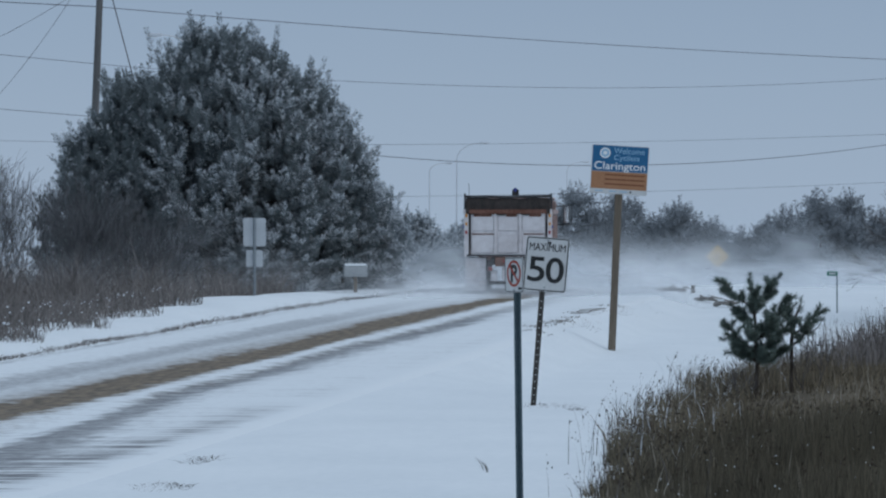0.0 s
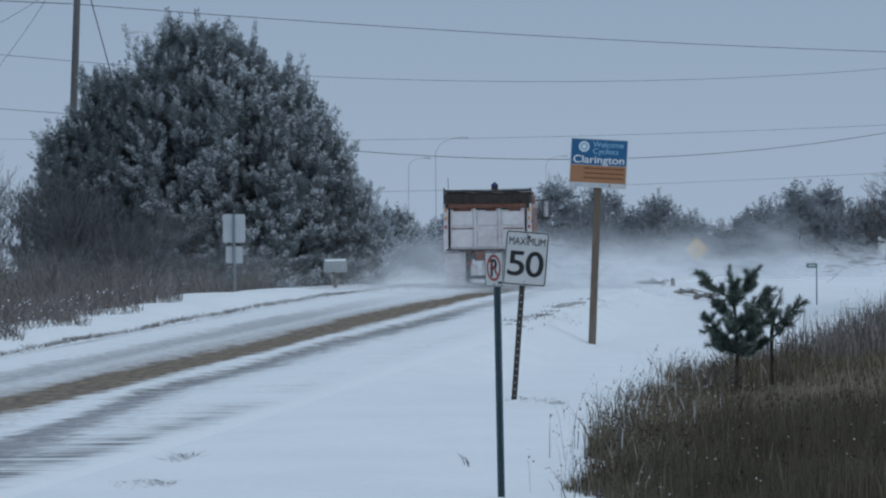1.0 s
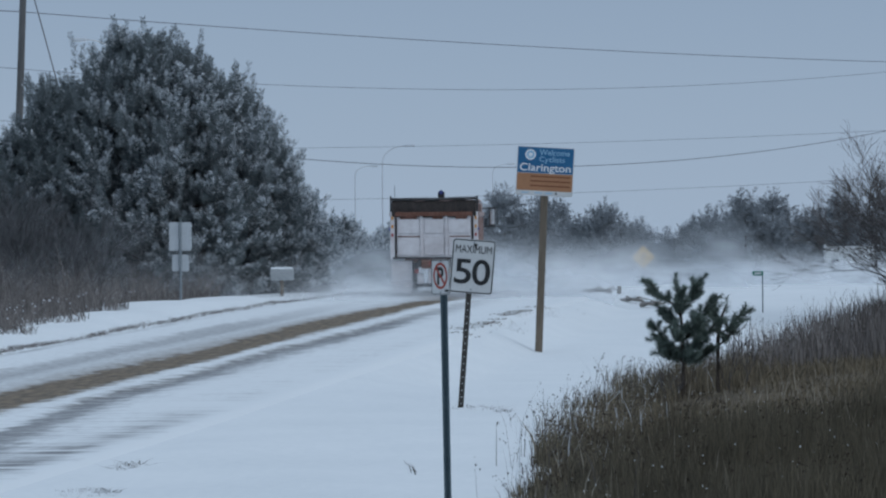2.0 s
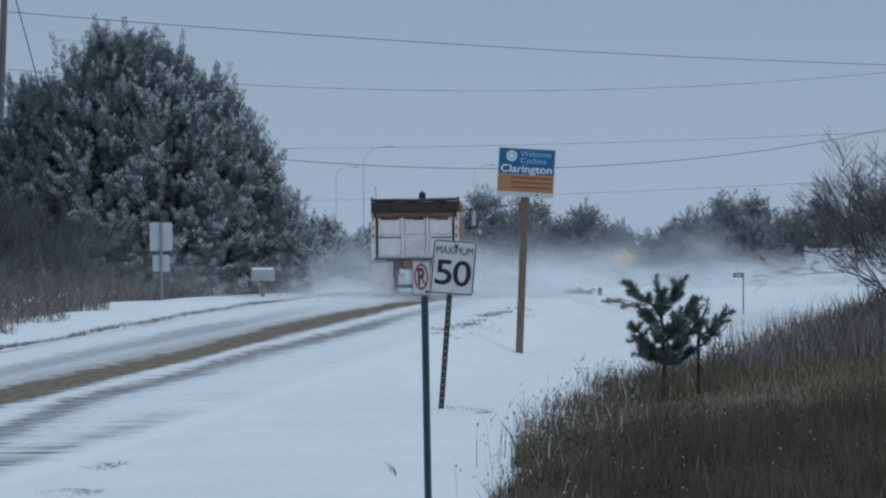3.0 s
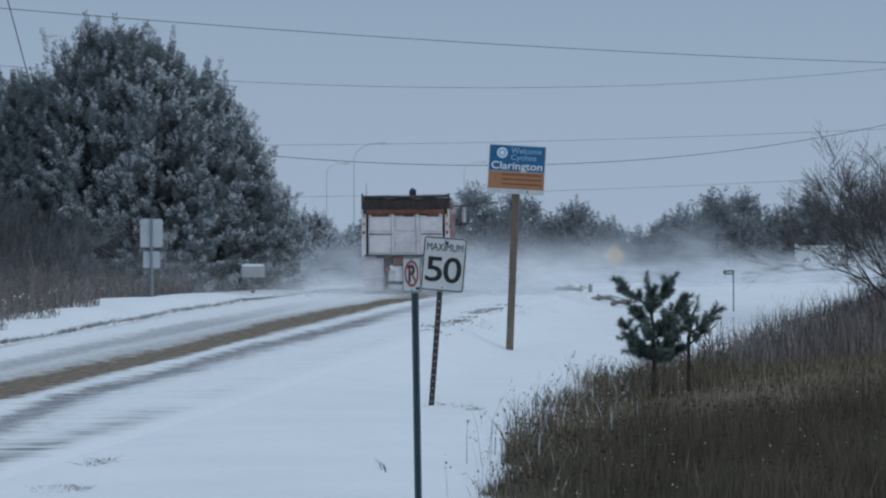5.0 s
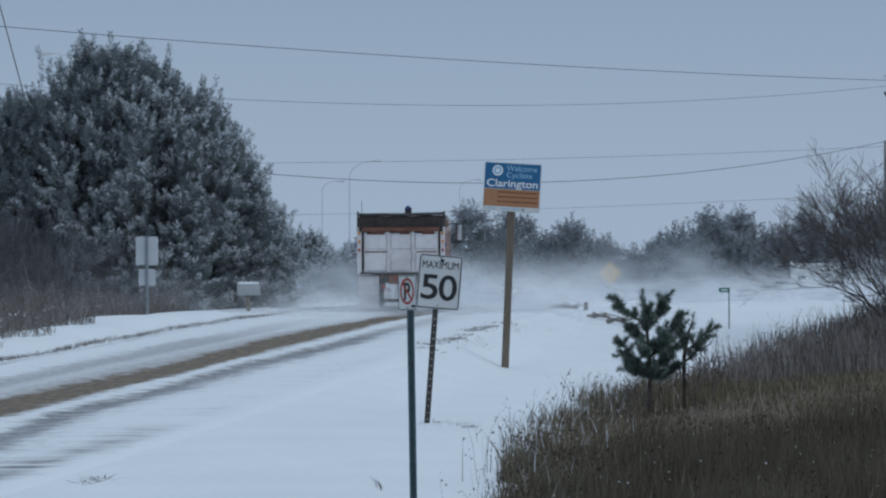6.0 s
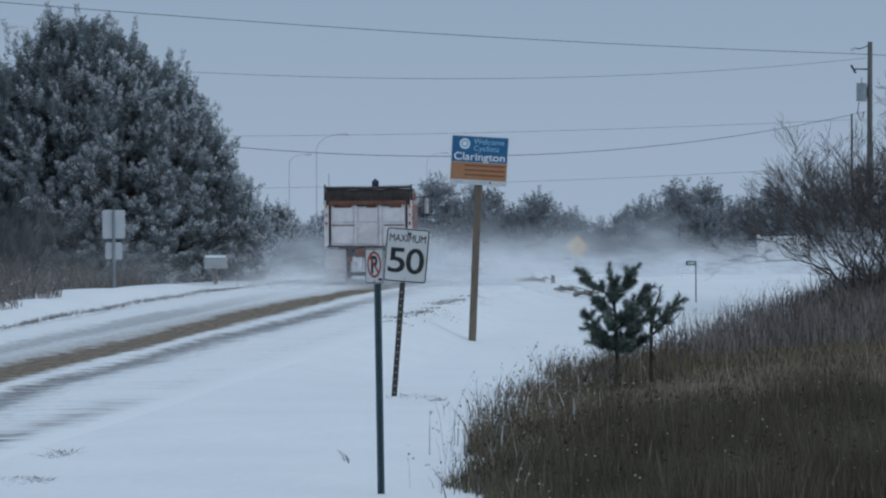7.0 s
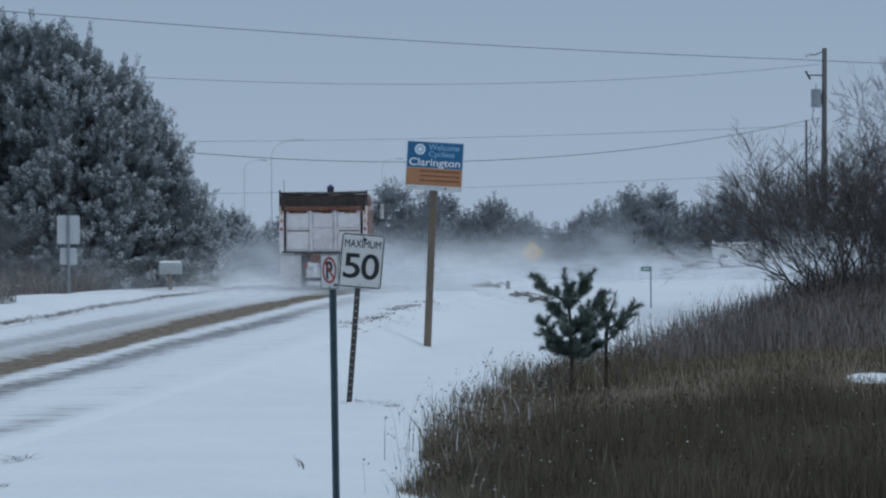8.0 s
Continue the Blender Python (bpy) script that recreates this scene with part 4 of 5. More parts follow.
def sign_from_behind():
    x, y = -5.05, 84.5
    z = ground_z(x, y)
    root = thing("road_sign", pose(x, y, z, 0, 0, 6), "pair of grey sign plates seen from behind on one post", "road sign")
    h = 3.12 - z
    part("post", tube([(0, 0, -0.3), (0, 0, h)], 0.036, 8), GALV, root, "thin grey steel post")
    for name, w, hh, zz in (("plate", 0.60, 0.76, 2.74), ("plate", 0.45, 0.45, 2.03)):
        p = part(name, rounded_plate(w, hh, 0.04, 0.005), SIGN_BACK, root, "bare grey back of a plate")
        p.location = (0, 0.045, zz - z)
        part("brace", box(0, -0.006, 0, 0.05, 0.02, hh * 0.96, 0.002), GALV, p)


def curve_warning_sign():
    x, y = 14.8, 170.0
    z = ground_z(x, y)
    root = thing("warning_sign", pose(x, y, z), "yellow diamond curve warning sign dim in blowing snow", "road sign")
    part("post", tube([(0, 0, -0.3), (0, 0, 2.6 - z)], 0.04, 8), GALV, root)
    p = part("plate", rounded_plate(0.88, 0.88, 0.05, 0.006), SIGN_YELLOW, root, "yellow diamond plate")
    p.location = (0, -0.05, 2.02 - z)
    p.rotation_euler = (0, radians(45), 0)
    m = Matrix.Rotation(radians(-45), 4, "Y")
    bm = box(0.06, -0.006, 0.12, 0.07, 0.004, 0.26, 0, m)
    add_box(bm, 0.0, -0.006, -0.01, 0.17, 0.004, 0.07, 0, m)
    add_box(bm, -0.06, -0.006, -0.14, 0.07, 0.004, 0.24, 0, m)
    part("bend_arrow", bm, SIGN_BLACK, p, "black bend symbol")


def marker_sign():
    x, y = 10.7, 85.6
    z = ground_z(x, y)
    root = thing("marker_sign", pose(x, y, z), "small green marker plate on a thin post in the snow", "road sign")
    h = 1.68 - z
    part("post", tube([(0, 0, -0.3), (0, 0, h)], 0.016, 8), POST_GREEN, root)
    part("plate", box(-0.13, -0.02, h - 0.06, 0.29, 0.012, 0.12, 0.003), SIGN_GREEN, root, "green plate")
    part("text_bar", box(-0.13, -0.028, h - 0.06, 0.18, 0.003, 0.045), SIGN_LETTER, root)


def board_sign():
    x, y = 24.3, 159.0
    z = ground_z(x, y)
    root = thing("board_sign", pose(x, y, z), "large white roadside board half hidden by the bush", "sign")
    part("board", rounded_plate(2.5, 2.0, 0.03, 0.05), SIGN_WHITE, root, "white board").location = (0, 0, 1.5 - z)
    for s in (-1, 1):
        part("post", box(s * 1.22, 0.06, (2.6 - z) / 2 - 0.1, 0.12, 0.08, 2.6 - z + 0.2, 0.006), SIGN_LETTER, root)
    part("dark_symbol", ring_band(0.17, 0.31, 0.01, -0.04, -0.68, 1.55 - z, 20, 50, 310), STEEL_DARK, root, "dark curved mark")
    for zz in (0.95, 0.72):
        part("text_bar", box(0.2, -0.032, zz - z, 1.5, 0.006, 0.1), STEEL_DARK, root)


speed_sign()
parking_sign()
welcome_sign()
sign_from_behind()
curve_warning_sign()
marker_sign()
board_sign()


# ---------- mailbox ----------
def mailbox():
    x, y = -2.5, 90.0
    z = ground_z(x, y)
    root = thing("mailbox", pose(x, y, z, 0, 0, 8), "pale roadside mailbox capped with snow on a wooden post", "mailbox")
    top = 1.50 - z
    part("post", box(0, 0, top / 2 - 0.1, 0.1, 0.1, top + 0.2, 0.008), POST_TIMBER, root)
    bm = bmesh.new()
    prof = [(-0.13, 0), (0.13, 0), (0.13, 0.2)] + [(0.13 * math.cos(radians(a)), 0.2 + 0.13 * math.sin(radians(a))) for a in range(20, 180, 20)] + [(-0.13, 0.2)]
    rows = [[bm.verts.new((xx, p[0], top + p[1])) for p in prof] for xx in (-0.33, 0.33)]
    for i in range(len(prof)):
        j = (i + 1) % len(prof)
        bm.faces.new((rows[0][i], rows[0][j], rows[1][j], rows[1][i]))
    bm.faces.new(rows[0])
    bm.faces.new(rows[1][::-1])
    part("box", bm, MAILBOX, root, "pale painted box")
    part("snow_cap", box(0.0, 0.0, top + 0.345, 0.62, 0.2, 0.07, 0.03), SNOW, root, "cap of snow")


mailbox()


# ---------- the plough truck ----------
def wheel(parent, x, y, r, w):
    t = part("tyre", ring_band(r * 0.56, r, w, -w / 2, 0, 0, 28), RUBBER, parent, "black tyre caked with snow")
    t.rotation_euler = (0, 0, radians(90))
    t.location = (x, y, r)
    part("rim", ring_band(0.0, r * 0.56, w * 0.7, -w * 0.35, 0, 0, 20), STEEL_DARK, t, "grey steel rim")
    return t


def dump_truck():
    x, y = 1.86, 90.0
    root = thing("dump_truck", pose(x, y, ground_z(x, y) + 0.06, 0.6, 0, -4.0), "snow-plough dump truck with a salt-caked white tailgate", "truck")
    # box body
    bm = bmesh.new()
    add_box(bm, 0, 2.35, 1.16, 2.3, 4.6, 0.12, 0.02)
    for s in (-1, 1):
        add_box(bm, s * 1.18, 2.35, 1.72, 0.06, 4.6, 1.2, 0.012)
        for k in range(6):
            add_box(bm, s * 1.235, 0.35 + k * 0.8, 1.68, 0.05, 0.09, 1.1, 0.008)
        add_box(bm, s * 1.22, 2.35, 2.33, 0.12, 4.6, 0.12, 0.02)
    add_box(bm, 0, 4.62, 1.85, 2.4, 0.06, 1.6, 0.01)
    body = part("dump_body", bm, TRUCK_ORANGE, root, "dull orange dump body")
    for s in (-1, 1):
        part("corner_post", box(s * 1.19, -0.02, 1.72, 0.13, 0.12, 1.36, 0.015), TRUCK_WHITE, body, "salt-caked corner post")
        part("post_edge", box(s * 1.105, -0.075, 1.70, 0.02, 0.03, 1.22, 0.005), STEEL_DARK, body)
        for zz, mm in ((2.22, LENS_AMBER), (1.98, LENS_AMBER), (1.74, LENS_RED)):
            part("marker_lamp", box(s * 1.19, -0.09, zz, 0.055, 0.03, 0.09, 0.008), mm, body)
    gate = part("tailgate", box(0, -0.03, 1.68, 2.12, 0.07, 1.22, 0.012), TRUCK_WHITE, root, "white salt-caked tailgate")
    for k, (cx, w) in enumerate(((-0.72, 0.62), (0.0, 0.56), (0.72, 0.62))):
        for cz, h in ((1.99, 0.42), (1.40, 0.50)):
            part("panel", box(cx, -0.075, cz, w, 0.03, h, 0.02), TRUCK_WHITE, gate)
    for cx in (-0.365, 0.345):
        part("rib", box(cx, -0.082, 1.68, 0.06, 0.05, 1.2, 0.012), TRUCK_WHITE, gate, "upright rib with grime")
    for cx, w in ((-0.72, 0.64), (0.74, 0.58)):
        part("grime_streak", box(cx, -0.068, 1.69, w, 0.016, 0.032, 0.006), RUST_GRIME, gate, "rusty grime along the joint")
    for cx, w in ((-0.72, 0.5), (0.78, 0.34), (0.1, 0.3)):
        part("grime_patch", box(cx, -0.088, 2.235, w, 0.02, 0.10, 0.008), RUST_GRIME, gate, "rusty grime on the top edge")
    part("bottom_rail", box(0, -0.06, 1.08, 2.36, 0.1, 0.05, 0.01), STEEL_DARK, root)
    # rolled tarpaulin and load cover
    bm = bmesh.new()
    n = 22
    rows = []
    for yy, zz in ((-0.10, 2.27), (-0.12, 2.45), (-0.06, 2.66), (0.05, 2.74), (0.5, 2.72), (4.5, 2.70)):
        rows.append([bm.verts.new((-1.2 + 2.4 * k / n, yy + 0.02 * math.sin(k * 1.9 + yy * 3), zz + 0.02 * math.sin(k * 0.9 + zz * 4) - 0.03 * math.sin(math.pi * k / n))) for k in range(n + 1)])
    for a, b in zip(rows, rows[1:]):
        for k in range(n):
            bm.faces.new((a[k], a[k + 1], b[k + 1], b[k]))
    bmesh.ops.solidify(bm, geom=list(bm.faces), thickness=0.03)
    part("tarpaulin", bm, TRUCK_TARP, root, "dark tarpaulin over the load", True)
    part("tarp_roll", tube([(-1.24, 0.02, 2.76), (0, 0.0, 2.75), (1.24, 0.02, 2.78)], 0.04, 10), STEEL_DARK, root)
    part("grime_band", box(0, -0.135, 2.33, 2.2, 0.02, 0.12, 0.008), RUST_GRIME, root, "rust-brown band under the tarpaulin")
    for s in (-1, 1):
        part("tarp_bracket", box(s * 1.235, 0.02, 2.60, 0.05, 0.12, 0.5, 0.01), STEEL_DARK, root)
    # mud flaps, spreader and chassis
    for s in (-1, 1):
        part("mud_flap", box(s * 0.93, 0.02, 0.54, 0.60, 0.03, 0.94, 0.01), TRUCK_WHITE, root, "wide snow-caked mud flap")
        part("chassis_rail", box(s * 0.43, 3.6, 0.92, 0.09, 7.4, 0.22, 0.01), STEEL_DARK, root)
        part("side_bracket", box(s * 0.52, -0.05, 0.78, 0.14, 0.10, 0.34, 0.02), STEEL_DARK, root)
        part("stop_lamp", box(s * 0.50, -0.12, 0.70, 0.11, 0.04, 0.11, 0.012), LENS_RED if s < 0 else LENS_AMBER, root)
        part("blue_lamp", box(s * 1.27, -0.06, 1.90, 0.04, 0.05, 0.08, 0.01), LENS_BLUE, root)
    hop = part("spreader_hopper", box(0, -0.12, 0.90, 0.72, 0.34, 0.26, 0.03), RUST_GRIME, root, "rust-brown salt spreader")
    for cx in (-0.12, 0.12):
        part("hopper_lamp", box(cx, -0.305, 0.92, 0.08, 0.03, 0.05, 0.008), LENS_RED, hop)
    part("spinner_chute", box(0, -0.10, 0.56, 0.34, 0.30, 0.40, 0.06), TRUCK_WHITE, root, "snow-caked spreader chute")
    part("step_plate", box(-0.40, -0.06, 0.50, 0.18, 0.1, 0.30, 0.02), TRUCK_WHITE, root)
    part("step_plate", box(0.40, -0.06, 0.50, 0.22, 0.1, 0.28, 0.02), TRUCK_WHITE, root)
    part("under_bar", box(0, -0.04, 0.30, 1.1, 0.1, 0.10, 0.02), STEEL_DARK, root)
    # cab and wheels
    cab = part("cab", box(0, 6.0, 1.75, 2.3, 1.9, 1.9, 0.12), TRUCK_ORANGE, root, "orange cab")
    part("hood", box(0, 7.5, 1.25, 1.9, 1.3, 1.0, 0.12), TRUCK_ORANGE, root)
    part("rear_window", box(0, 5.03, 2.2, 1.4, 0.03, 0.5, 0.02), MIRROR, cab)
    part("cab_guard", box(0, 5.1, 2.74, 2.3, 1.1, 0.05, 0.01), TRUCK_ORANGE, root)
    part("beacon_box", box(-0.02, 4.9, 2.90, 0.2, 0.16, 0.22, 0.02), STEEL_DARK, root, "dark beacon housing")
    part("beacon_lens", ring_band(0.0, 0.06, 0.12, 4.78, -0.02, 3.0, 14), LENS_BLUE, root, "blue beacon lens")
    for s in (-1, 1):
        mir = part("door_mirror", box(s * 1.47, 6.4, 2.25, 0.2, 0.12, 0.55, 0.03), STEEL_DARK, root, "tall dark door mirror")
        part("mirror_glass", box(s * 1.47, 6.33, 2.25, 0.15, 0.01, 0.48, 0.004), MIRROR, mir)
        part("mirror_arm", tube([(s * 1.15, 6.5, 2.5), (s * 1.62, 6.45, 2.55), (s * 1.62, 6.45, 1.95), (s * 1.15, 6.5, 1.95)], 0.015, 6), STEEL_DARK, mir)
        for yy in (0.9, 2.2):
            wheel(root, s * 0.98, yy, 0.5, 0.5)
        wheel(root, s * 1.02, 6.9, 0.52, 0.3)
    part("whip_aerial", tube([(-1.12, 0.1, 2.72), (-1.13, 0.12, 3.15)], 0.008, 5), STEEL_DARK, root)


dump_truck()


# ---------- poles, street lamps and cables ----------
def utility_pole(x, y, top, lean, label, gear=False, thick=1.0):
    z = ground_z(x, y)
    h = top - z
    root = thing("utility_pole", pose(x, y, z, 0, lean, 0), label, "utility pole", "utility poles")
    part("pole", tube([(0, 0, -1), (0, 0, h * 0.5), (0, 0, h)], [0.17 * thick, 0.145 * thick, 0.12 * thick], 12), POLE_WOOD, root, "grey weathered timber pole")
    if gear:
        can = part("transformer", tube([(-0.42, -0.05, h - 2.95), (-0.42, -0.05, h - 2.05)], 0.26, 16), GALV, root, "grey transformer can")
        part("bushing", tube([(-0.42, -0.05, h - 2.05), (-0.42, -0.05, h - 1.75)], [0.05, 0.035], 8), SIGN_BACK, can)
        part("hanger", box(-0.14, 0, h - 2.5, 0.2, 0.1, 0.5, 0.01), STEEL_DARK, can)
        part("cutout_arm", box(-0.4, 0, h - 1.35, 0.7, 0.07, 0.07, 0.01), STEEL_DARK, root)
        part("fuse_cutout", tube([(-0.95, -0.05, h - 1.15), (-0.72, -0.05, h - 1.55)], 0.055, 8), STEEL_DARK, root)
        part("top_bracket", tube([(0, 0, h - 0.15), (-0.5, 0, h - 0.35), (-0.75, 0, h - 0.30)], 0.03, 6), STEEL_DARK, root)
        part("insulator", tube([(-0.95, 0, h - 0.42), (-0.72, 0, h - 0.30)], 0.07, 8), SIGN_BACK, root)
        part("cable_loop", tube([(-0.55, -0.05, h - 3.0), (-0.62, -0.05, h - 3.5), (-0.45, -0.05, h - 3.95), (-0.3, -0.05, h - 3.5)], 0.03, 6), WIRE, root)
        part("riser", tube([(0.17, -0.02, 0), (0.15, -0.02, h * 0.6)], 0.03, 6), GALV, root)
    return root


def cable(name, a, b, sag, r, label):
    a, b = Vector(a), Vector(b)
    pts = [a.lerp(b, k / 40) - Vector((0, 0, 4 * sag * (k / 40) * (1 - k / 40))) for k in range(41)]
    ob = new(name, None)
    tagged(ob, label, "cable", "overhead cables")
    part("strand", tube(pts, r, 5), WIRE, ob)
    return ob


utility_pole(-13.4, 119, 13.2, 2.2, "grey timber utility pole behind the big pine")
utility_pole(28.0, 155, 12.1, 0.4, "timber utility pole carrying a grey transformer", True)
utility_pole(38.9, 222, 11.3, 0, "far timber utility pole dim in the snow", False, 0.62)
cable("power_cable", (-60, 106, 13.6), (-13.2, 119, 11.5), 0.2, 0.016, "thin dark power cable between the poles")
cable("power_cable", (-13.2, 119, 11.5), (27.2, 155, 11.52), 0.25, 0.014, "thin dark power cable between the poles")
cable("power_cable", (27.2, 155, 11.52), (70, 190, 13), 0.3, 0.016, "thin dark power cable between the poles")
cable("power_cable", (-13.3, 119, 9.35), (27.85, 155, 11.3), 0.95, 0.009, "thin pale power cable between the poles")
cable("power_cable", (-60, 106, 14.0), (-13.3, 119, 9.35), 0.2, 0.010, "thin dark power cable between the poles")
cable("service_cable", (-13.3, 119, 7.35), (27.85, 155, 8.65), 2.0, 0.014, "slack dark service cable between the poles")
cable("service_cable", (-60, 106, 11.4), (-13.3, 119, 7.35), 0.2, 0.010, "slack dark service cable between the poles")
cable("power_cable", (-95, 215, 13.4), (38.9, 222, 10.9), 2.2, 0.011, "faint far power cable in the haze")
cable("power_cable", (-95, 215, 9.6), (38.9, 222, 7.6), 2.4, 0.010, "faint far power cable in the haze")
cable("guy_wire", (-13.2, 119, 14.5), (-11.05, 117, 7.0), 0.0, 0.022, "steel guy wire of the pole")
cable("drop_cable", (-13.3, 119, 12.4), (-20.5, 112, 8.2), 0.5, 0.009, "thin drop cable off the pole")
cable("drop_cable", (-13.3, 119, 13.0), (-17.5, 116, 6.8), 0.4, 0.009, "thin drop cable off the pole")


def street_lamp(x, y, joint, reach, rise, label, twin=False):
    z = ground_z(x, y)
    root = thing("street_lamp", pose(x, y, z), label, "street lamp", "street lamps")
    h = joint - z
    part("pole", tube([(0, 0, -0.5), (0, 0, h)], [0.085, 0.05], 10), LAMP_GREY, root)
    for s in ((1, -1) if twin else (1,)):
        arm = [(s * reach * (1 - math.cos(radians(a))) * 0.85, 0, h + rise * math.sin(radians(a))) for a in range(0, 91, 15)]
        part("arm", tube(arm, 0.04, 6), LAMP_GREY, root)
        ex, ez = arm[-1][0], arm[-1][2]
        head = part("lamp_head", box(0, 0, 0, 0.72, 0.3, 0.15, 0.05), LAMP_GREY, root, "flat grey lamp head")
        head.location = (ex + s * 0.3, 0, ez)
        part("lens", box(s * 0.08, 0, -0.085, 0.4, 0.22, 0.03, 0.01), SIGN_BACK, head)


street_lamp(1.1, 254, 9.75, 2.3, 1.35, "tall grey street lamp faint in the snow")
street_lamp(-1.2, 279, 9.4, 1.6, 0.8, "far grey street lamp faint in the snow")
street_lamp(12.2, 310, 10.3, 1.8, 0.9, "far grey street lamp faint in the snow")
street_lamp(-12.4, 151, 12.2, 1.3, 0.45, "twin-armed street lamp behind the big pine", True)


# ---------- dead wood and small growth on the snow ----------
def branch_pile(x, y, length, turn, seed, label):
    rng2 = random.Random(seed)
    z = ground_z(x, y)
    root = thing("fallen_branch", pose(x, y, z, 0, 0, turn), label, "branch", "dead wood")
    part("log", tube([(-length / 2, 0, 0.06), (-length * 0.1, 0.03, 0.13), (length / 2, -0.04, 0.05)], [0.075, 0.065, 0.03], 8), DEADWOOD, root)
    for k in range(4):
        a = rng2.uniform(-0.35, 0.4) * length
        part("side_branch", tube([(a, 0, 0.08), (a + 0.18, rng2.uniform(-0.2, 0.2), 0.12 + 0.1 * rng2.random()), (a + 0.36, rng2.uniform(-0.3, 0.3), 0.1)], [0.035, 0.025, 0.01], 5), DEADWOOD, root)
    part("snow_cap", box(-length * 0.1, 0.02, 0.17, length * 0.4, 0.09, 0.05, 0.02), SNOW, root)


branch_pile(7.55, 90.0, 1.0, -50, 1, "grey fallen branch half buried in snow")
branch_pile(7.85, 88.3, 0.8, -60, 2, "grey fallen branch half buried in snow")
branch_pile(6.76, 93.3, 0.85, -6, 3, "grey fallen branch half buried in snow")
part("stump", tube([(7.45, 94, ground_z(7.45, 94) - 0.1), (7.46, 94, ground_z(7.45, 94) + 0.24)], [0.07, 0.06], 8), DEADWOOD, None)
tagged(bpy.data.objects["stump"], "short grey stump standing in the snow", "stump")


def tuft_patch(name, n, cx, cy, rx, ry, h0, h1, label, mat=None, lean=0.8):
    a, q = rng.uniform(0, 2 * np.pi, n), np.sqrt(rng.uniform(size=n))
    stems_stuff(name, cx + rx * q * np.cos(a), cy + ry * q * np.sin(a), rng.uniform(h0, h1, n), rng, 0.006, label, 0.0, lean, mat)


tuft_patch("weeds", 60, 1.38, 42.0, 0.32, 0.5, 0.07, 0.16, "dead weeds lying at the foot of a sign post", TWIG, 4.5)
tuft_patch("weeds", 60, 1.72, 41.2, 0.12, 0.25, 0.05, 0.16, "dead weeds poking out of the snow", TWIG, 2.5)
tuft_patch("weeds", 380, -2.60, 28.9, 0.27, 0.6, 0.07, 0.14, "dead grass poking through the snow", TWIG, 2.5)
tuft_patch("weeds", 70, -2.48, 32.3, 0.16, 0.6, 0.06, 0.10, "dead grass poking through the snow", TWIG, 2.5)
tuft_patch("weeds", 6, 0.45, 31.0, 0.06, 0.3, 0.12, 0.26, "thin grass stalk poking through the snow", TWIG, 1.2)
ys = rng.uniform(69, 86, 1500)
xs = mid_road(ys) + 3.85 + rng.normal(0, 0.16, len(ys)) + 0.15 * np.sin(ys * 1.7)
stems_stuff("verge_grass", xs, ys, rng.uniform(0.015, 0.06, len(xs)), rng, 0.012, "bare grass and gravel along the road edge", 0, 2.5, TWIG)
ys = rng.uniform(40, 104, 13000)
xs = mid_road(ys) - 4.2 + rng.normal(0, 0.07, len(ys)) + 0.04 * np.sin(ys * 0.8)
keep = np.sin(ys * 0.55) + np.sin(ys * 1.7 + 2) + rng.normal(0, 0.9, len(ys)) > -2.2
stems_stuff("verge_grass", xs[keep], ys[keep], rng.uniform(0.075, 0.125, keep.sum()), rng, 0.008, "bare brown grass along the foot of the snow bank", 0, 1.6, WEED, 0.1)


# gravel scraped bare along the road edge
ys = rng.uniform(65.5, 80, 1500)
keep = np.sin(ys * 1.1) + 0.8 * np.sin(ys * 2.7 + 1) + rng.normal(0, 0.6, len(ys)) > -0.1
ys = ys[keep]
xs = mid_road(ys) + 3.5 + rng.normal(0, 0.17, len(ys)) + 0.1 * np.sin(ys * 0.9)
gv, gf = blob_mesh(rng, np.stack([xs, ys, land(xs, ys) + 0.055], -1), rng.uniform(0.006, 0.024, len(ys)), 0.6)
tagged(new("gravel", mesh_from("gravel", gv, gf, 3, DEADWOOD)), "brown gravel and turf scraped bare beside the road", "gravel", kind="stuff")


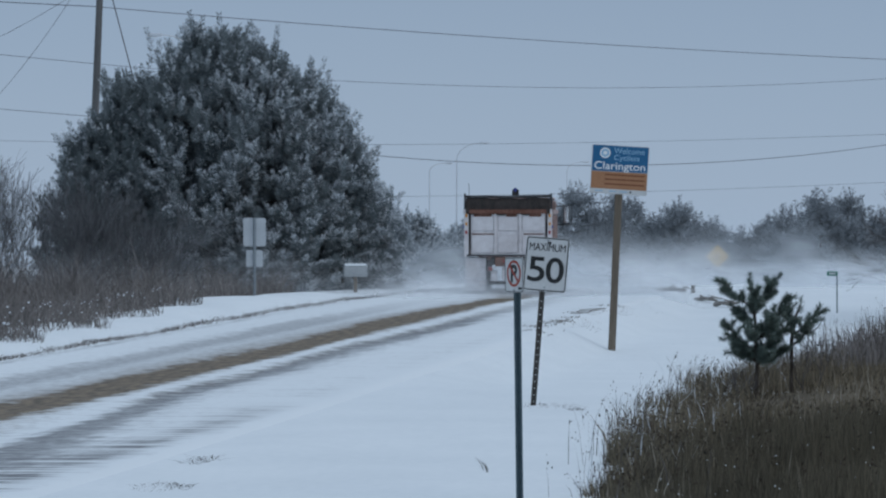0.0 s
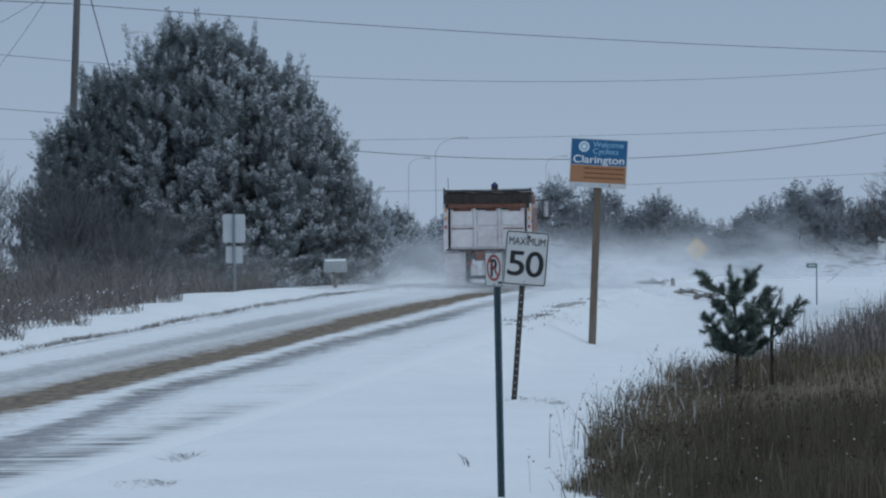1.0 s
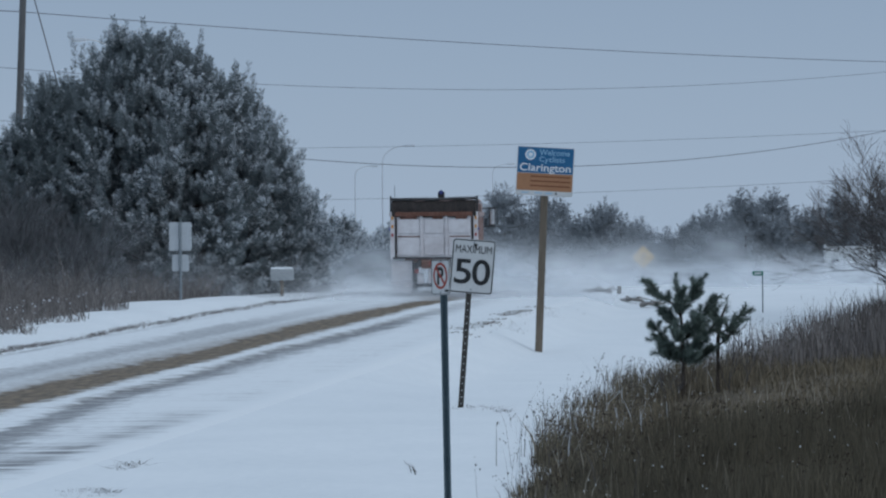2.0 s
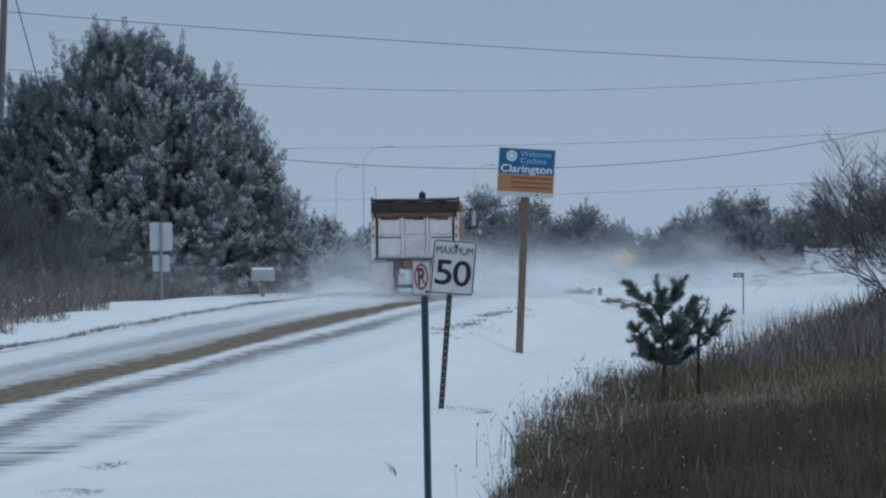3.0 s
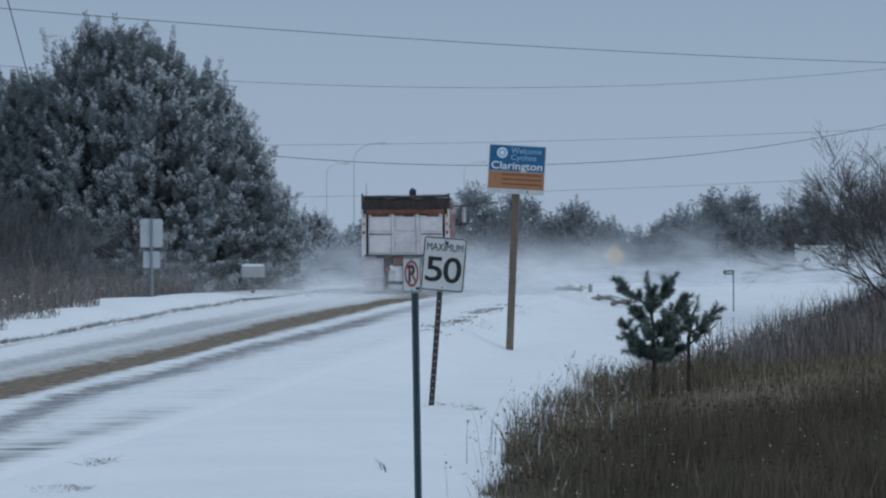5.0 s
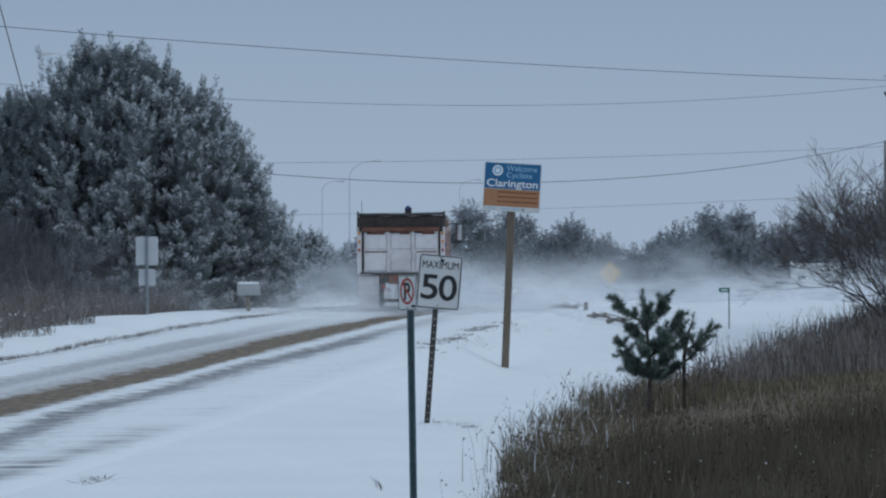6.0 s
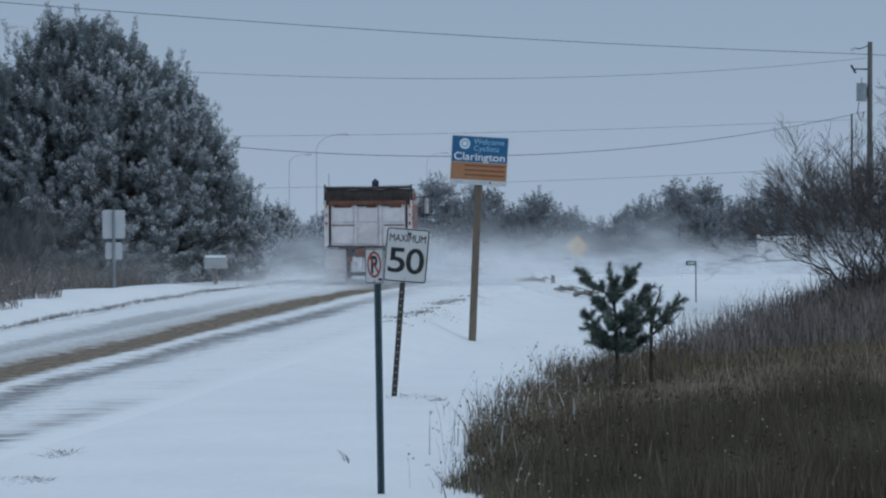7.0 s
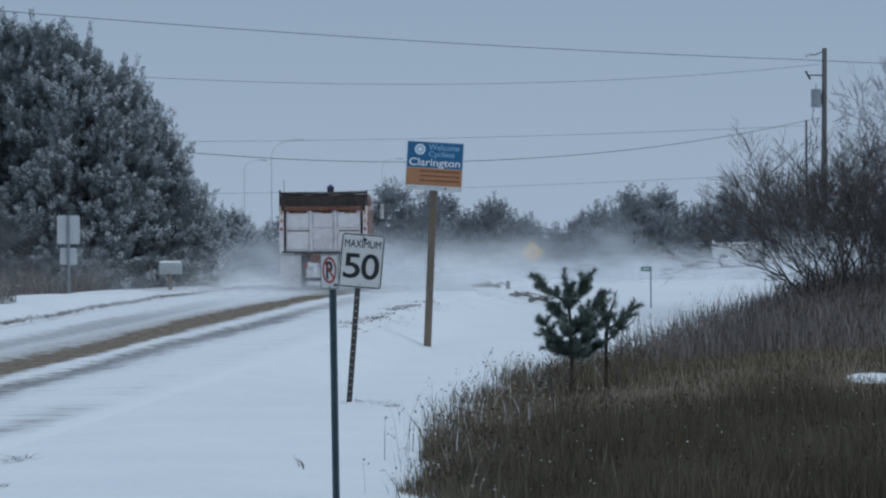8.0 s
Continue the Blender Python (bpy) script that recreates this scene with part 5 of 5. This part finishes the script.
# ---------- airborne snow ----------
def drift_material():
    """Haze of wind-driven crystals as a surface: each veil throws part of the light back, lets part through and leaves
    gaps where it is thin.
    """
    m = bpy.data.materials.new("blown_snow_haze")
    m.use_nodes = True
    n, l = m.node_tree.nodes, m.node_tree.links
    n.remove(n["Principled BSDF"])
    d, t, mx = n.new("ShaderNodeBsdfDiffuse"), n.new("ShaderNodeBsdfTranslucent"), n.new("ShaderNodeMixShader")
    for b in (d, t):
        b.inputs["Color"].default_value = (0.90, 0.92, 0.94, 1)
    l.new(d.outputs[0], mx.inputs[1])
    l.new(t.outputs[0], mx.inputs[2])
    clear, veil = n.new("ShaderNodeBsdfTransparent"), n.new("ShaderNodeMixShader")
    dense = n.new("ShaderNodeAttribute")
    dense.attribute_name = "thickness"
    tc, mp, ns, mul, lo = n.new("ShaderNodeTexCoord"), n.new("ShaderNodeMapping"), n.new("ShaderNodeTexNoise"), n.new("ShaderNodeMath"), n.new("ShaderNodeMapRange")
    mp.inputs["Scale"].default_value = (0.35, 0.2, 1.1)
    ns.inputs["Scale"].default_value, ns.inputs["Detail"].default_value = 1.0, 5
    lo.inputs["From Min"].default_value, lo.inputs["From Max"].default_value = 0.28, 0.72
    lo.inputs["To Min"].default_value, lo.inputs["To Max"].default_value = 0.25, 1.6
    mul.operation, mul.use_clamp = "MULTIPLY", True
    l.new(tc.outputs["Object"], mp.inputs[0])
    l.new(mp.outputs[0], ns.inputs["Vector"])
    l.new(ns.outputs["Fac"], lo.inputs["Value"])
    l.new(lo.outputs[0], mul.inputs[0])
    l.new(dense.outputs["Fac"], mul.inputs[1])
    l.new(mul.outputs[0], veil.inputs[0])
    l.new(clear.outputs[0], veil.inputs[1])
    l.new(mx.outputs[0], veil.inputs[2])
    l.new(veil.outputs[0], n["Material Output"].inputs[0])
    return m


DRIFT = drift_material()


def drift(y, x0, x1, tall, dense, label, low=-99.0, fade=3.0):
    """A billowing see-through sheet standing in for the haze of wind-carried snow: thick at the ground, ragged and
    thinning towards its top and ends.
    """
    xs = np.arange(x0, x1 + 0.01, 0.25)
    hs = np.linspace(0, 1, 15)
    X, H = np.meshgrid(xs, hs, indexing="ij")
    Y = y + 1.1 * np.sin(X * 0.45 + y) + 0.5 * np.sin(X * 1.1 + 2 * y) + 0.5 * np.sin(3.1 * H + 0.7 * X)
    top = tall * (0.75 + 0.28 * np.sin(0.37 * X + 0.9 * y) + 0.2 * np.sin(0.93 * X + 1.7 * y))
    Z = np.maximum(land(X, Y), low) - 0.1 + H * top
    thin = dense * (1 - smooth(H)) * smooth((X - x0) / fade) * smooth((x1 - X) / fade)
    nx, nh = X.shape
    i = np.arange(nx * nh).reshape(nx, nh)
    f = np.stack([i[:-1, :-1], i[1:, :-1], i[1:, 1:], i[:-1, 1:]], -1)
    me = mesh_from("blowing_snow_haze", np.stack([X, Y, Z], -1), f, 4, DRIFT, True)
    me.attributes.new("thickness", "FLOAT", "POINT").data.foreach_set("value", thin.ravel().astype(np.float32))
    tagged(new("blowing_snow_haze", me), label, "snow", kind="stuff")


# sheets added to veil what lies behind; their see-through shape makes the haze
for y, x0, x1, tall, dense, low in ((103, -7, 14, 2.4, 0.5, -9), (112, -7, 24, 2.5, 0.55, -9), (125, -6, 34, 2.5, 0.7, 0.6), (146, -3, 44, 2.7, 0.8, 0.3), (182, 2, 58, 4.4, 0.6, 0.0)):
    drift(y, x0, x1, tall, dense, "see-through sheet standing in for blown snow haze over the field", low)
drift(86.4, -2.5, 6.0, 1.7, 0.6, "white snow spray thrown up behind the truck")
drift(88.3, -3.0, 8.0, 2.6, 0.75, "white snow spray thrown up behind the truck")
drift(89.6, -17.0, -1.5, 3.0, 0.4, "see-through sheet standing in for thin snow haze under the big pine")
